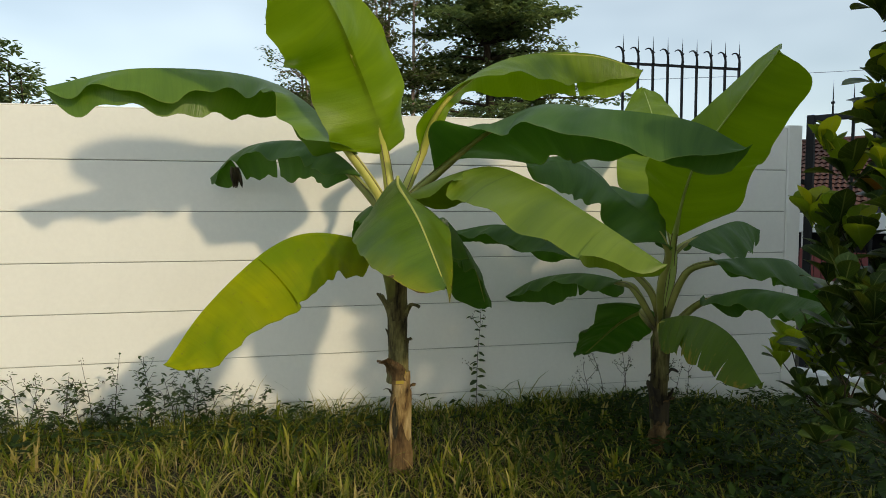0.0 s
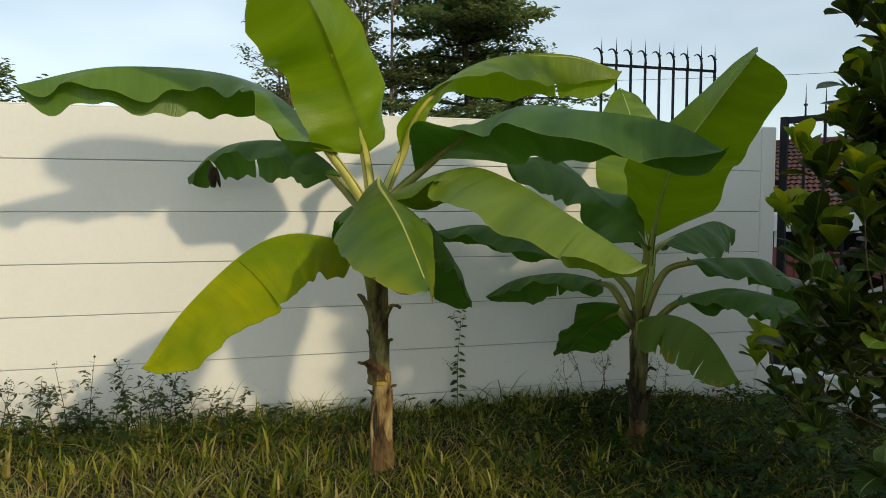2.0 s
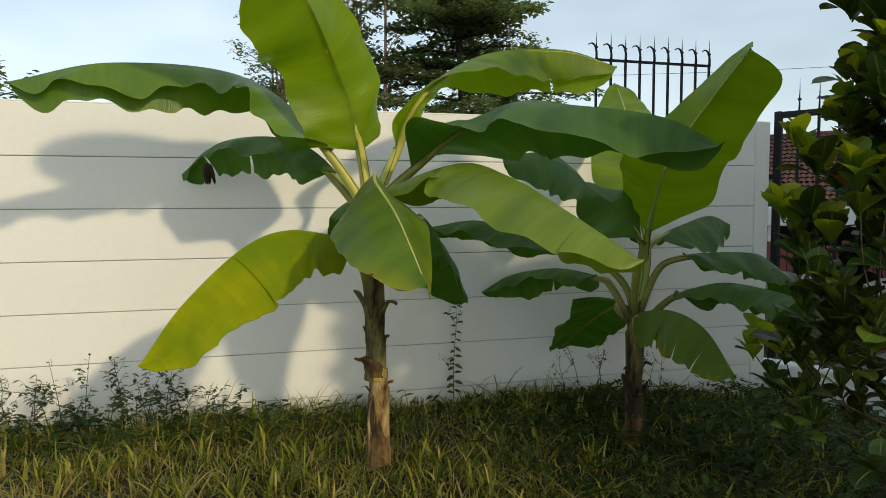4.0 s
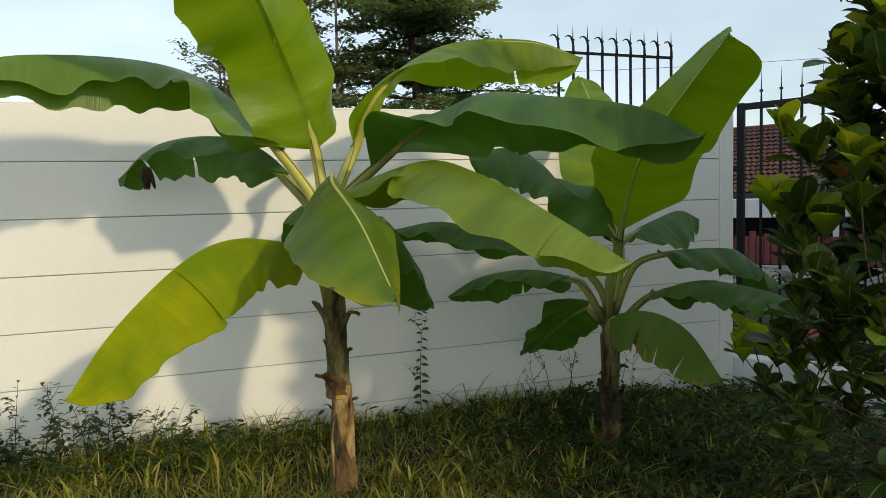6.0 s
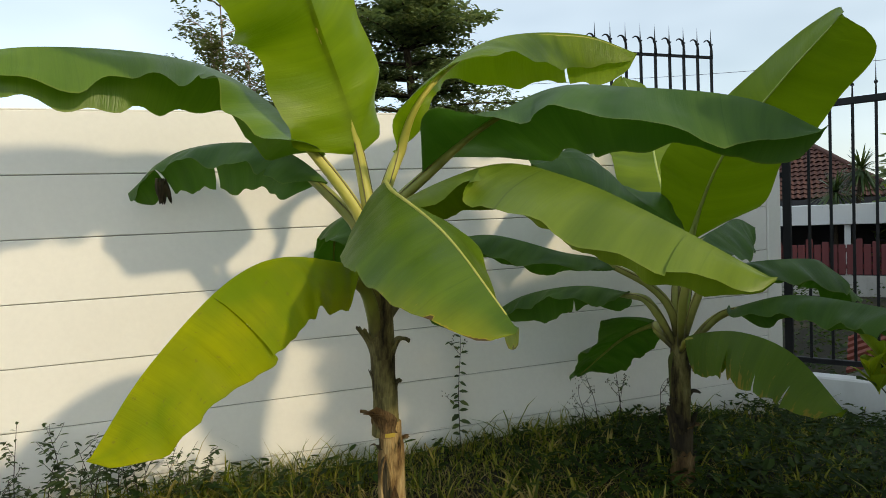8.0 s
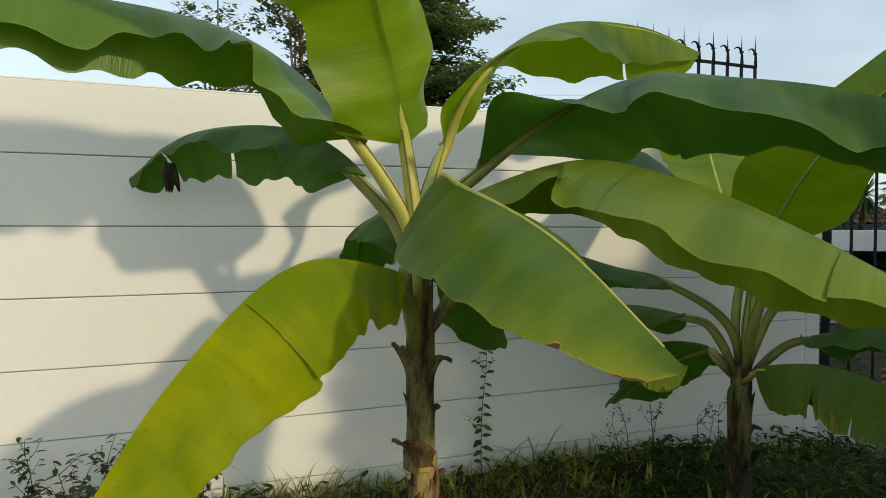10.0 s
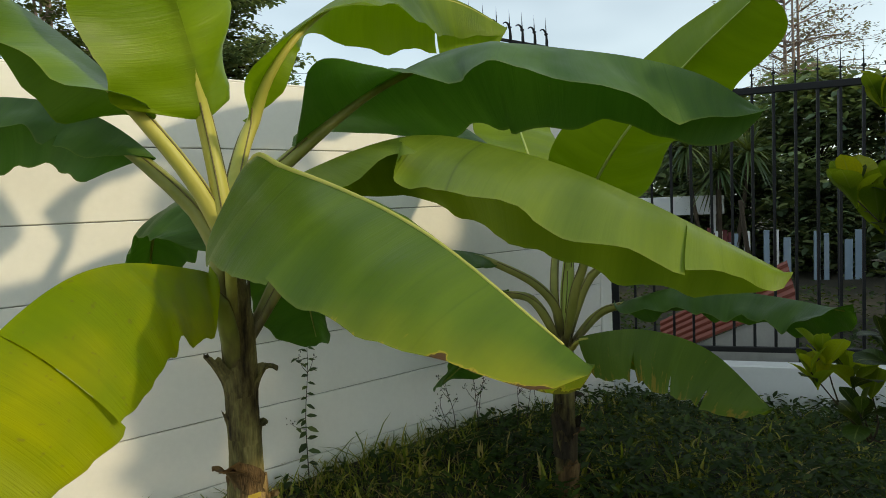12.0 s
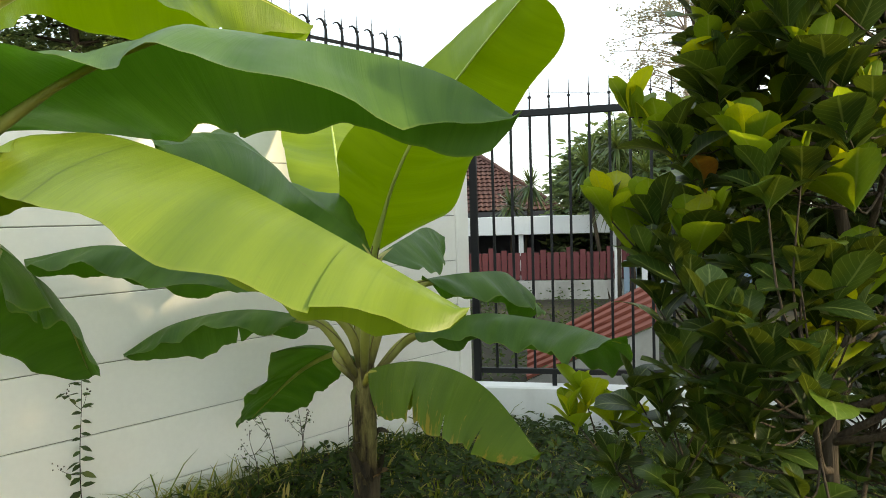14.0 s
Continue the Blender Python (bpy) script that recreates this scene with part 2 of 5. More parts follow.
STEM = bark_material("pseudostem", [(0.37, (0.014, 0.010, 0.006)), (0.46, (0.078, 0.062, 0.026)), (0.55, (0.175, 0.155, 0.060)), (0.68, (0.34, 0.30, 0.125))], 13.0)
STEM_GREEN = bark_material("pseudostem_green", [(0.32, (0.03, 0.035, 0.012)), (0.5, (0.12, 0.14, 0.04)), (0.72, (0.26, 0.27, 0.09))], 9.0)
STEM_DRY = bark_material("pseudostem_dry", [(0.37, (0.035, 0.020, 0.009)), (0.44, (0.18, 0.11, 0.045)), (0.54, (0.38, 0.265, 0.115)), (0.70, (0.58, 0.45, 0.24))], 16.0)
SHEATH = bark_material("dry_sheath", [(0.36, (0.045, 0.026, 0.013)), (0.53, (0.20, 0.125, 0.055)), (0.7, (0.38, 0.27, 0.135))], 12.0)
SHEATH_DARK = bark_material("dark_sheath", [(0.35, (0.015, 0.012, 0.01)), (0.7, (0.10, 0.08, 0.045))], 10.0)
SCAR = rib_material("sheath_yellow", (0.30, 0.20, 0.03), (0.55, 0.43, 0.06))
TREE_BARK = bark_material("tree_bark", [(0.3, (0.028, 0.021, 0.015)), (0.6, (0.075, 0.058, 0.038)), (0.8, (0.15, 0.125, 0.085))], 12.0)
PALE_BARK = bark_material("pale_bark", [(0.3, (0.22, 0.16, 0.13)), (0.7, (0.42, 0.34, 0.29))], 2.0)


def foliage_material(name, stops, amount=0.25, rough=0.5, per_object=False, spec=0.4, veins=False, glow=(0.35, 0.45, 0.03)):
    m, nt, b = material(name, rough, spec)
    if per_object:
        info = nt.nodes.new("ShaderNodeObjectInfo")
        fac = info.outputs["Random"]
    else:
        info = nt.nodes.new("ShaderNodeNewGeometry")
        fac = info.outputs["Random Per Island"]
    col = ramp_node(nt, fac, stops)
    n = noise_node(nt, 25.0, 3.0, coords(nt, "Object"))
    col = mix_node(nt, col, ramp_node(nt, n, [(0.3, (0.7, 0.72, 0.7)), (0.7, (1.15, 1.12, 1.0))]), 0.6, "MULTIPLY")
    if veins:
        sep = nt.nodes.new("ShaderNodeSeparateXYZ")
        nt.links.new(coords(nt, "UV"), sep.inputs["Vector"])
        edge = nt.nodes.new("ShaderNodeMath")
        edge.operation = "ABSOLUTE"
        nt.links.new(sep.outputs["Y"], edge.inputs[0])
        slant = nt.nodes.new("ShaderNodeMath")
        slant.operation = "MULTIPLY_ADD"
        slant.inputs[1].default_value = -0.28
        nt.links.new(edge.outputs[0], slant.inputs[0])
        nt.links.new(sep.outputs["X"], slant.inputs[2])
        wave = nt.nodes.new("ShaderNodeMath")
        wave.operation = "PINGPONG"
        wave.inputs[1].default_value = 0.06
        nt.links.new(slant.outputs[0], wave.inputs[0])
        vein = ramp_node(nt, wave.outputs[0], [(0.0, (0.5, 0.5, 0.5)), (0.010, (0, 0, 0))])
        rib = ramp_node(nt, edge.outputs[0], [(0.03, (1, 1, 1)), (0.08, (0, 0, 0))])
        both = mix_node(nt, vein, rib, 1.0, "LIGHTEN")
        col = mix_node(nt, col, (0.30, 0.34, 0.10), mix_node(nt, both, (0, 0, 0), 0.6))
    nt.links.new(col, b.inputs["Base Color"])
    see_through(nt, b, mix_node(nt, col, glow, 0.4), amount)
    return m


GRASS = foliage_material("grass", [(0.0, (0.020, 0.040, 0.004)), (0.36, (0.092, 0.130, 0.009)), (0.62, (0.24, 0.265, 0.018)), (0.82, (0.42, 0.35, 0.06)), (1.0, (0.46, 0.34, 0.14))], 0.38)
STRAW = foliage_material("dry_grass", [(0.0, (0.15, 0.095, 0.035)), (0.5, (0.36, 0.26, 0.10)), (1.0, (0.52, 0.41, 0.20))], 0.25, 0.7)
# weed green kept very dark to stand in for deep shade
WEED_SHADED = foliage_material("shade_dark_weed_leaf", [(0.0, (0.008, 0.021, 0.004)), (0.6, (0.018, 0.042, 0.007)), (1.0, (0.050, 0.086, 0.014))], 0.2, 0.6, False, 0.15)
WEED_DARK = foliage_material("wall_weed_leaf", [(0.0, (0.018, 0.035, 0.012)), (0.7, (0.04, 0.08, 0.02)), (1.0, (0.11, 0.13, 0.03))], 0.2)
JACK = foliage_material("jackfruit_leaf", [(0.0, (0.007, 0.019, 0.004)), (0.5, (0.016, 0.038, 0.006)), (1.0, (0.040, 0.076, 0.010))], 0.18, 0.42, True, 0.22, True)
# young leaf colour that doubles as sunlight on the shoots
JACK_YOUNG_LIT = foliage_material("jackfruit_young_lit_leaf", [(0.0, (0.08, 0.17, 0.012)), (0.55, (0.17, 0.27, 0.015)), (0.8, (0.32, 0.36, 0.015)), (1.0, (0.46, 0.42, 0.012))], 0.55, 0.4, True, 0.4, True, (0.62, 0.70, 0.02))
JACK_OLD = foliage_material("jackfruit_old_leaf", [(0.0, (0.30, 0.10, 0.02)), (1.0, (0.42, 0.17, 0.03))], 0.25, 0.5, True, 0.3, True)
FAR_DARK = foliage_material("far_dark_foliage", [(0.0, (0.08, 0.13, 0.08)), (0.6, (0.18, 0.245, 0.13)), (1.0, (0.32, 0.37, 0.16))], 0.35, 0.6, False, 0.2)
FAR_PALE = foliage_material("far_pale_foliage", [(0.0, (0.07, 0.10, 0.05)), (0.7, (0.15, 0.18, 0.08)), (1.0, (0.24, 0.24, 0.11))], 0.3)
FAR_DRY = foliage_material("far_dry_foliage", [(0.0, (0.26, 0.20, 0.175)), (1.0, (0.44, 0.37, 0.32))], 0.3)
SWORD = foliage_material("sword_leaf", [(0.0, (0.02, 0.05, 0.02)), (0.6, (0.05, 0.09, 0.03)), (1.0, (0.12, 0.17, 0.06))], 0.2, 0.4)


def paint_material(name, colour, rough=0.55, stain=0.25, stain_colour=(0.45, 0.42, 0.36), fine=0.15):
    m, nt, b = material(name, rough, 0.35)
    v = coords(nt, "Object", (1, 1, 0.45))
    big = noise_node(nt, 1.6, 6.0, v, 0.62)
    small = noise_node(nt, 38.0, 4.0, coords(nt, "Object"))
    col = mix_node(nt, colour, stain_colour, mix_node(nt, ramp_node(nt, big, [(0.48, (0, 0, 0)), (0.78, (1, 1, 1))]), (0, 0, 0), 1 - stain))
    col = mix_node(nt, col, ramp_node(nt, small, [(0.3, (0.97, 0.97, 0.97)), (0.7, (1.01, 1.01, 1.01))]), 0.8, "MULTIPLY")
    nt.links.new(col, b.inputs["Base Color"])
    bump_node(nt, b, small, fine, 0.004)
    return m


WALL = paint_material("white_wall_paint", (0.84, 0.822, 0.755), 0.5, 0.16, (0.62, 0.60, 0.55), 0.03)
JOINT = paint_material("wall_joint", (0.40, 0.39, 0.36), 0.8, 0.4)
LOWWALL = paint_material("weathered_white_paint", (0.72, 0.73, 0.72), 0.6, 0.6, (0.34, 0.33, 0.30))
IRON = paint_material("black_iron_paint", (0.009, 0.010, 0.012), 0.6, 0.25, (0.05, 0.035, 0.03), 0.1)
SOIL = paint_material("soil", (0.024, 0.021, 0.012), 0.95, 0.7, (0.070, 0.062, 0.030), 0.6)
ROOFTILE = paint_material("brown_roof_tile", (0.105, 0.045, 0.034), 0.7, 0.6, (0.07, 0.05, 0.045), 0.4)
REDROOF = paint_material("red_sheet_roof", (0.21, 0.055, 0.035), 0.5, 0.5, (0.20, 0.07, 0.05), 0.3)
MAROON = paint_material("maroon_board", (0.15, 0.038, 0.04), 0.6, 0.5, (0.09, 0.04, 0.04), 0.3)
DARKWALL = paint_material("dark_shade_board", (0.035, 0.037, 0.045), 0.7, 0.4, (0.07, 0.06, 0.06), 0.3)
CONCRETE = paint_material("old_concrete", (0.42, 0.41, 0.38), 0.85, 0.8, (0.16, 0.15, 0.13), 0.4)
BLUE = paint_material("pale_blue_panel", (0.22, 0.30, 0.38), 0.6, 0.5, (0.3, 0.3, 0.3), 0.2)
WIRE = paint_material("black_cable", (0.02, 0.02, 0.02), 0.5, 0.1)

# ---- mesh helpers ----


def spline(pts, n):
    """n points evenly along a smooth curve through pts."""
    p = [np.array(q, float) for q in pts]
    p = [2 * p[0] - p[1]] + p + [2 * p[-1] - p[-2]]
    out = []
    for i in range(1, len(p) - 2):
        for k in range(24):
            t = k / 24
            a, b, c, d = p[i - 1], p[i], p[i + 1], p[i + 2]
            out.append(0.5 * (2 * b + (c - a) * t + (2 * a - 5 * b + 4 * c - d) * t * t + (3 * b - a - 3 * c + d) * t**3))
    out.append(p[-2])
    out = np.array(out)
    s = np.r_[0, np.cumsum(np.linalg.norm(np.diff(out, axis=0), axis=1))]
    at = np.linspace(0, s[-1], n)
    return np.stack([np.interp(at, s, out[:, k]) for k in range(3)], 1), s[-1]


def mesh_of(name, verts, faces, mat, uvs=None, smooth=True):
    me = bpy.data.meshes.new(name)
    me.from_pydata([tuple(map(float, v)) for v in verts], [], faces)
    for m in mat if isinstance(mat, (list, tuple)) else [mat]:
        me.materials.append(m)
    if uvs is not None:
        layer = me.uv_layers.new(name="UVMap")
        for loop in me.loops:
            layer.data[loop.index].uv = uvs[loop.vertex_index]
    if smooth:
        me.polygons.foreach_set("use_smooth", [True] * len(me.polygons))
    me.update()
    return me


def part(name, me, parent, label=""):
    ob = new(name, me)
    ob.parent = parent
    return tagged(ob, label) if label else ob


def thing(name, at, label, category, group="", kind=""):
    ob = new(name)
    ob.location = at
    ob.empty_display_size = 0.1
    bpy.context.view_layer.update()
    return tagged(ob, label, category, group, kind)


class Bag:
    """Gathers vertices and faces of one mesh."""

    def __init__(self):
        self.v, self.f, self.uv, self.n = [], [], [], 0

    def add(self, verts, faces, uv=None):
        self.v.extend(verts)
        self.f.extend([tuple(i + self.n for i in f) for f in faces])
        self.uv.extend(uv if uv is not None else [(0.5, 0.0)] * len(verts))
        self.n += len(verts)
        return self

    def tube(self, pts, radii, sides=8, cap=True, squash=1.0):
        pts = np.array(pts, float)
        n = len(pts)
        tan = np.gradient(pts, axis=0)
        tan /= np.linalg.norm(tan, axis=1)[:, None] + 1e-9
        ref = np.array([0.0, 0.0, 1.0]) if abs(tan[0][2]) < 0.9 else np.array([1.0, 0.0, 0.0])
        verts, faces, uv = [], [], []
        for i in range(n):
            a = np.cross(tan[i], ref)
            a /= np.linalg.norm(a) + 1e-9
            b = np.cross(a, tan[i])
            ref = b
            for k in range(sides):
                w = 2 * math.pi * k / sides
                verts.append(pts[i] + radii[i] * (a * math.cos(w) + squash * b * math.sin(w)))
                uv.append((i / max(1, n - 1), k / sides))
        for i in range(n - 1):
            for k in range(sides):
                k2 = (k + 1) % sides
                faces.append((i * sides + k, i * sides + k2, (i + 1) * sides + k2, (i + 1) * sides + k))
        if cap:
            faces.append(tuple(range(sides - 1, -1, -1)))
            faces.append(tuple((n - 1) * sides + k for k in range(sides)))
        return self.add(verts, faces, uv)

    def box(self, lo, hi, m=None, bevel=0.0):
        x0, y0, z0 = lo
        x1, y1, z1 = hi
        if bevel <= 0:
            vs = [(x, y, z) for z in (z0, z1) for x, y in ((x0, y0), (x1, y0), (x1, y1), (x0, y1))]
            fs = [(0, 3, 2, 1), (4, 5, 6, 7), (0, 1, 5, 4), (1, 2, 6, 5), (2, 3, 7, 6), (3, 0, 4, 7)]
        else:
            bm = bmesh.new()
            bmesh.ops.create_cube(bm, size=1.0)
            for v in bm.verts:
                v.co = Vector(((x0 + x1) / 2 + v.co.x * (x1 - x0), (y0 + y1) / 2 + v.co.y * (y1 - y0), (z0 + z1) / 2 + v.co.z * (z1 - z0)))
            bmesh.ops.bevel(bm, geom=bm.edges[:], offset=bevel, segments=1, affect="EDGES")
            bm.verts.index_update()
            vs = [tuple(v.co) for v in bm.verts]
            fs = [tuple(v.index for v in f.verts) for f in bm.faces]
            bm.free()
        if m is not None:
            vs = [tuple(m @ Vector(v)) for v in vs]
        return self.add(vs, fs)

    def mesh(self, name, mat, smooth=False):
        return mesh_of(name, self.v, self.f, mat, self.uv, smooth)

# ---- the ground ----


def ground_z(x, y):
    """The lawn falls a little towards the iron fence."""
    fall = max(0.0, min(1.0, (x - 2.2) / 2.4))
    return 0.02 - 0.26 * fall * fall * (3 - 2 * fall) + 0.03 * noise.noise(Vector((x * 0.8, y * 0.8, 3.1))) * (1 if -3 < x < 7 and 0 < y < 6 else 0)


def build_ground():
    bm = bmesh.new()
    xs = sorted(set([-400, -120, -40, -15] + [round(-6 + 0.25 * i, 3) for i in range(57)] + [12, 20, 40, 120, 400]))
    ys = sorted(set([-400, -120, -40, -12] + [round(-3 + 0.25 * i, 3) for i in range(45)] + [12, 20, 40, 120, 400]))
    grid = [[bm.verts.new((x, y, ground_z(x, y) if y < 4.6 else ground_z(x, y) - 0.05)) for x in xs] for y in ys]
    for j in range(len(ys) - 1):
        for i in range(len(xs) - 1):
            bm.faces.new((grid[j][i], grid[j][i + 1], grid[j + 1][i + 1], grid[j + 1][i]))
    me = bpy.data.meshes.new("ground")
    bm.to_mesh(me)
    bm.free()
    me.materials.append(SOIL)
    me.polygons.foreach_set("use_smooth", [True] * len(me.polygons))
    tagged(new("ground", me), "brown garden soil under grass and weeds", "ground", kind="structure")


build_ground()

# ---- the white wall ----
WALL_Y, WALL_END, COURSE, WALL_TOP = 4.36, 3.83, 0.32, 2.04


def build_wall():
    w = new("wall_north")
    tagged(w, "white painted concrete panel wall with horizontal joints", "wall", kind="structure")
    core = Bag().box((-9, WALL_Y + 0.014, -0.4), (WALL_END - 0.13, WALL_Y + 0.10, WALL_TOP - 0.01))
    part("core", core.mesh("core", JOINT), w)
    z = WALL_TOP
    for k in range(7):
        lo = z - COURSE
        b = Bag().box((-9, WALL_Y, lo + 0.0024), (WALL_END - 0.13, WALL_Y + 0.014, z - 0.0024 if k else z), bevel=0.0028)
        part("wall_panel", b.mesh("wall_panel", WALL), w)
        z = lo
    cap = Bag().box((-9, WALL_Y + 0.002, WALL_TOP), (WALL_END - 0.13, WALL_Y + 0.11, WALL_TOP + 0.012), bevel=0.004)
    part("coping", cap.mesh("coping", WALL), w)
    post = Bag().box((WALL_END - 0.128, WALL_Y - 0.012, -0.5), (WALL_END, WALL_Y + 0.13, WALL_TOP + 0.03), bevel=0.008)
    part("end_post", post.mesh("end_post", WALL), w, "white end post of the wall")


build_wall()

# ---- the iron fence on its low wall ----
FENCE_AT = Vector((3.955, 4.405, 0.0))
FENCE_DIR = Vector((0.545, -0.838, 0.0)).normalized()
FENCE = Matrix.Translation(FENCE_AT) @ Matrix.Rotation(math.atan2(FENCE_DIR.y, FENCE_DIR.x), 4, "Z")


def bar_mesh(z0, z1, half=0.010, spear=0.30):
    """A square bar that ends in a slim spear above z1."""
    b = Bag().box((-half, -half, z0), (half, half, z1))
    if spear > 0:
        k = half * 0.75
        vs = [(-k, -k, z1), (k, -k, z1), (k, k, z1), (-k, k, z1), (0, 0, z1 + spear)]
        b.add(vs, [(0, 1, 4), (1, 2, 4), (2, 3, 4), (3, 0, 4)])
        b.box((-half * 1.25, -half * 1.25, z1 + spear * 0.36), (half * 1.25, half * 1.25, z1 + spear * 0.41))
    return b.mesh("bar", IRON)


def build_fence():
    low = Bag().box((-0.11, -0.075, -0.7), (9, 0.075, 0.125), FENCE, 0.012)
    tagged(new("wall_low", low.mesh("wall_low", LOWWALL)), "low weathered white wall under the iron fence", "wall", kind="structure")
    f = thing("iron_fence", FENCE_AT, "black iron fence with spear-topped bars on a low white wall", "fence", kind="structure")
    f.matrix_world = FENCE
    part("top_rail", Bag().box((-0.03, -0.019, 2.105), (9, 0.019, 2.155), bevel=0.004).mesh("top_rail", IRON), f)
    part("bottom_rail", Bag().box((-0.03, -0.019, 0.21), (9, 0.019, 0.25), bevel=0.004).mesh("bottom_rail", IRON), f)
    part("fence_post", Bag().box((-0.03, -0.027, 0.15), (0.025, 0.027, 2.16), bevel=0.004).mesh("fence_post", IRON), f)
    part("hinge", Bag().box((-0.13, -0.012, 1.62), (-0.02, 0.012, 1.655), bevel=0.003).mesh("hinge", IRON), f)
    me = bar_mesh(0.23, 2.13, 0.0095, 0.29)
    for i in range(1, 62):
        o = part("bar", me, f)
        o.location = (0.005 + 0.141 * i, 0, 0)
    foot = Bag().box((-0.017, -0.017, 0.10), (0.017, 0.017, 0.23)).mesh("fence_foot", IRON)
    for i in (4, 15, 26, 37, 48):
        o = part("fence_foot", foot, f)
        o.location = (0.005 + 0.141 * i, 0, 0)


build_fence()


def build_curl_gate():
    """A tall gate behind the wall, its bars topped with spikes and hooks."""
    right = Vector((3.39, 4.54, 0))
    step = 0.1245
    g = thing("iron_gate", right, "tall black iron gate with spikes and curled hooks behind the wall", "gate", kind="structure")
    spike = bar_mesh(0.0, 2.535, 0.0078, 0.205)
    b = Bag()
    arc = [(0.0, 0, 2.525), (-0.002, 0, 2.57), (-0.010, 0, 2.612), (-0.030, 0, 2.638), (-0.052, 0, 2.640), (-0.071, 0, 2.628)]
    b.tube(spline(arc, 16)[0], np.r_[np.full(8, 0.0085), np.linspace(0.0085, 0.0035, 8)], 6)
    hook = b.mesh("hook", IRON, True)
    for i in range(9):
        o = part("bar", spike, g)
        o.location = (-step * i, 0, 0)
        o = part("hook", hook, g)
        o.location = (-step * i, -0.008, 0)
    part("rail", Bag().box((-step * 8 - 0.01, -0.009, 2.512), (0.01, 0.009, 2.530)).mesh("rail", IRON), g)
    part("rail", Bag().box((-step * 8 - 0.01, -0.012, 1.2), (0.01, 0.012, 1.225)).mesh("rail", IRON), g)


build_curl_gate()

# ---- banana plants ----


def unit(v):
    v = np.array(v, float)
    return v / (np.linalg.norm(v) + 1e-9)


STATIONS = (0.0, 0.12, 0.3, 0.5, 0.75, 1.0)


def along_blade(values, u):
    """A value at every u, gliding from station to station."""
    if isinstance(values, (int, float)):
        return np.full(len(u), float(values))
    v = np.interp(u, STATIONS, values)
    soft = np.convolve(np.r_[[v[0]] * 3, v, [v[-1]] * 3], np.ones(7) / 7, "valid")
    return soft


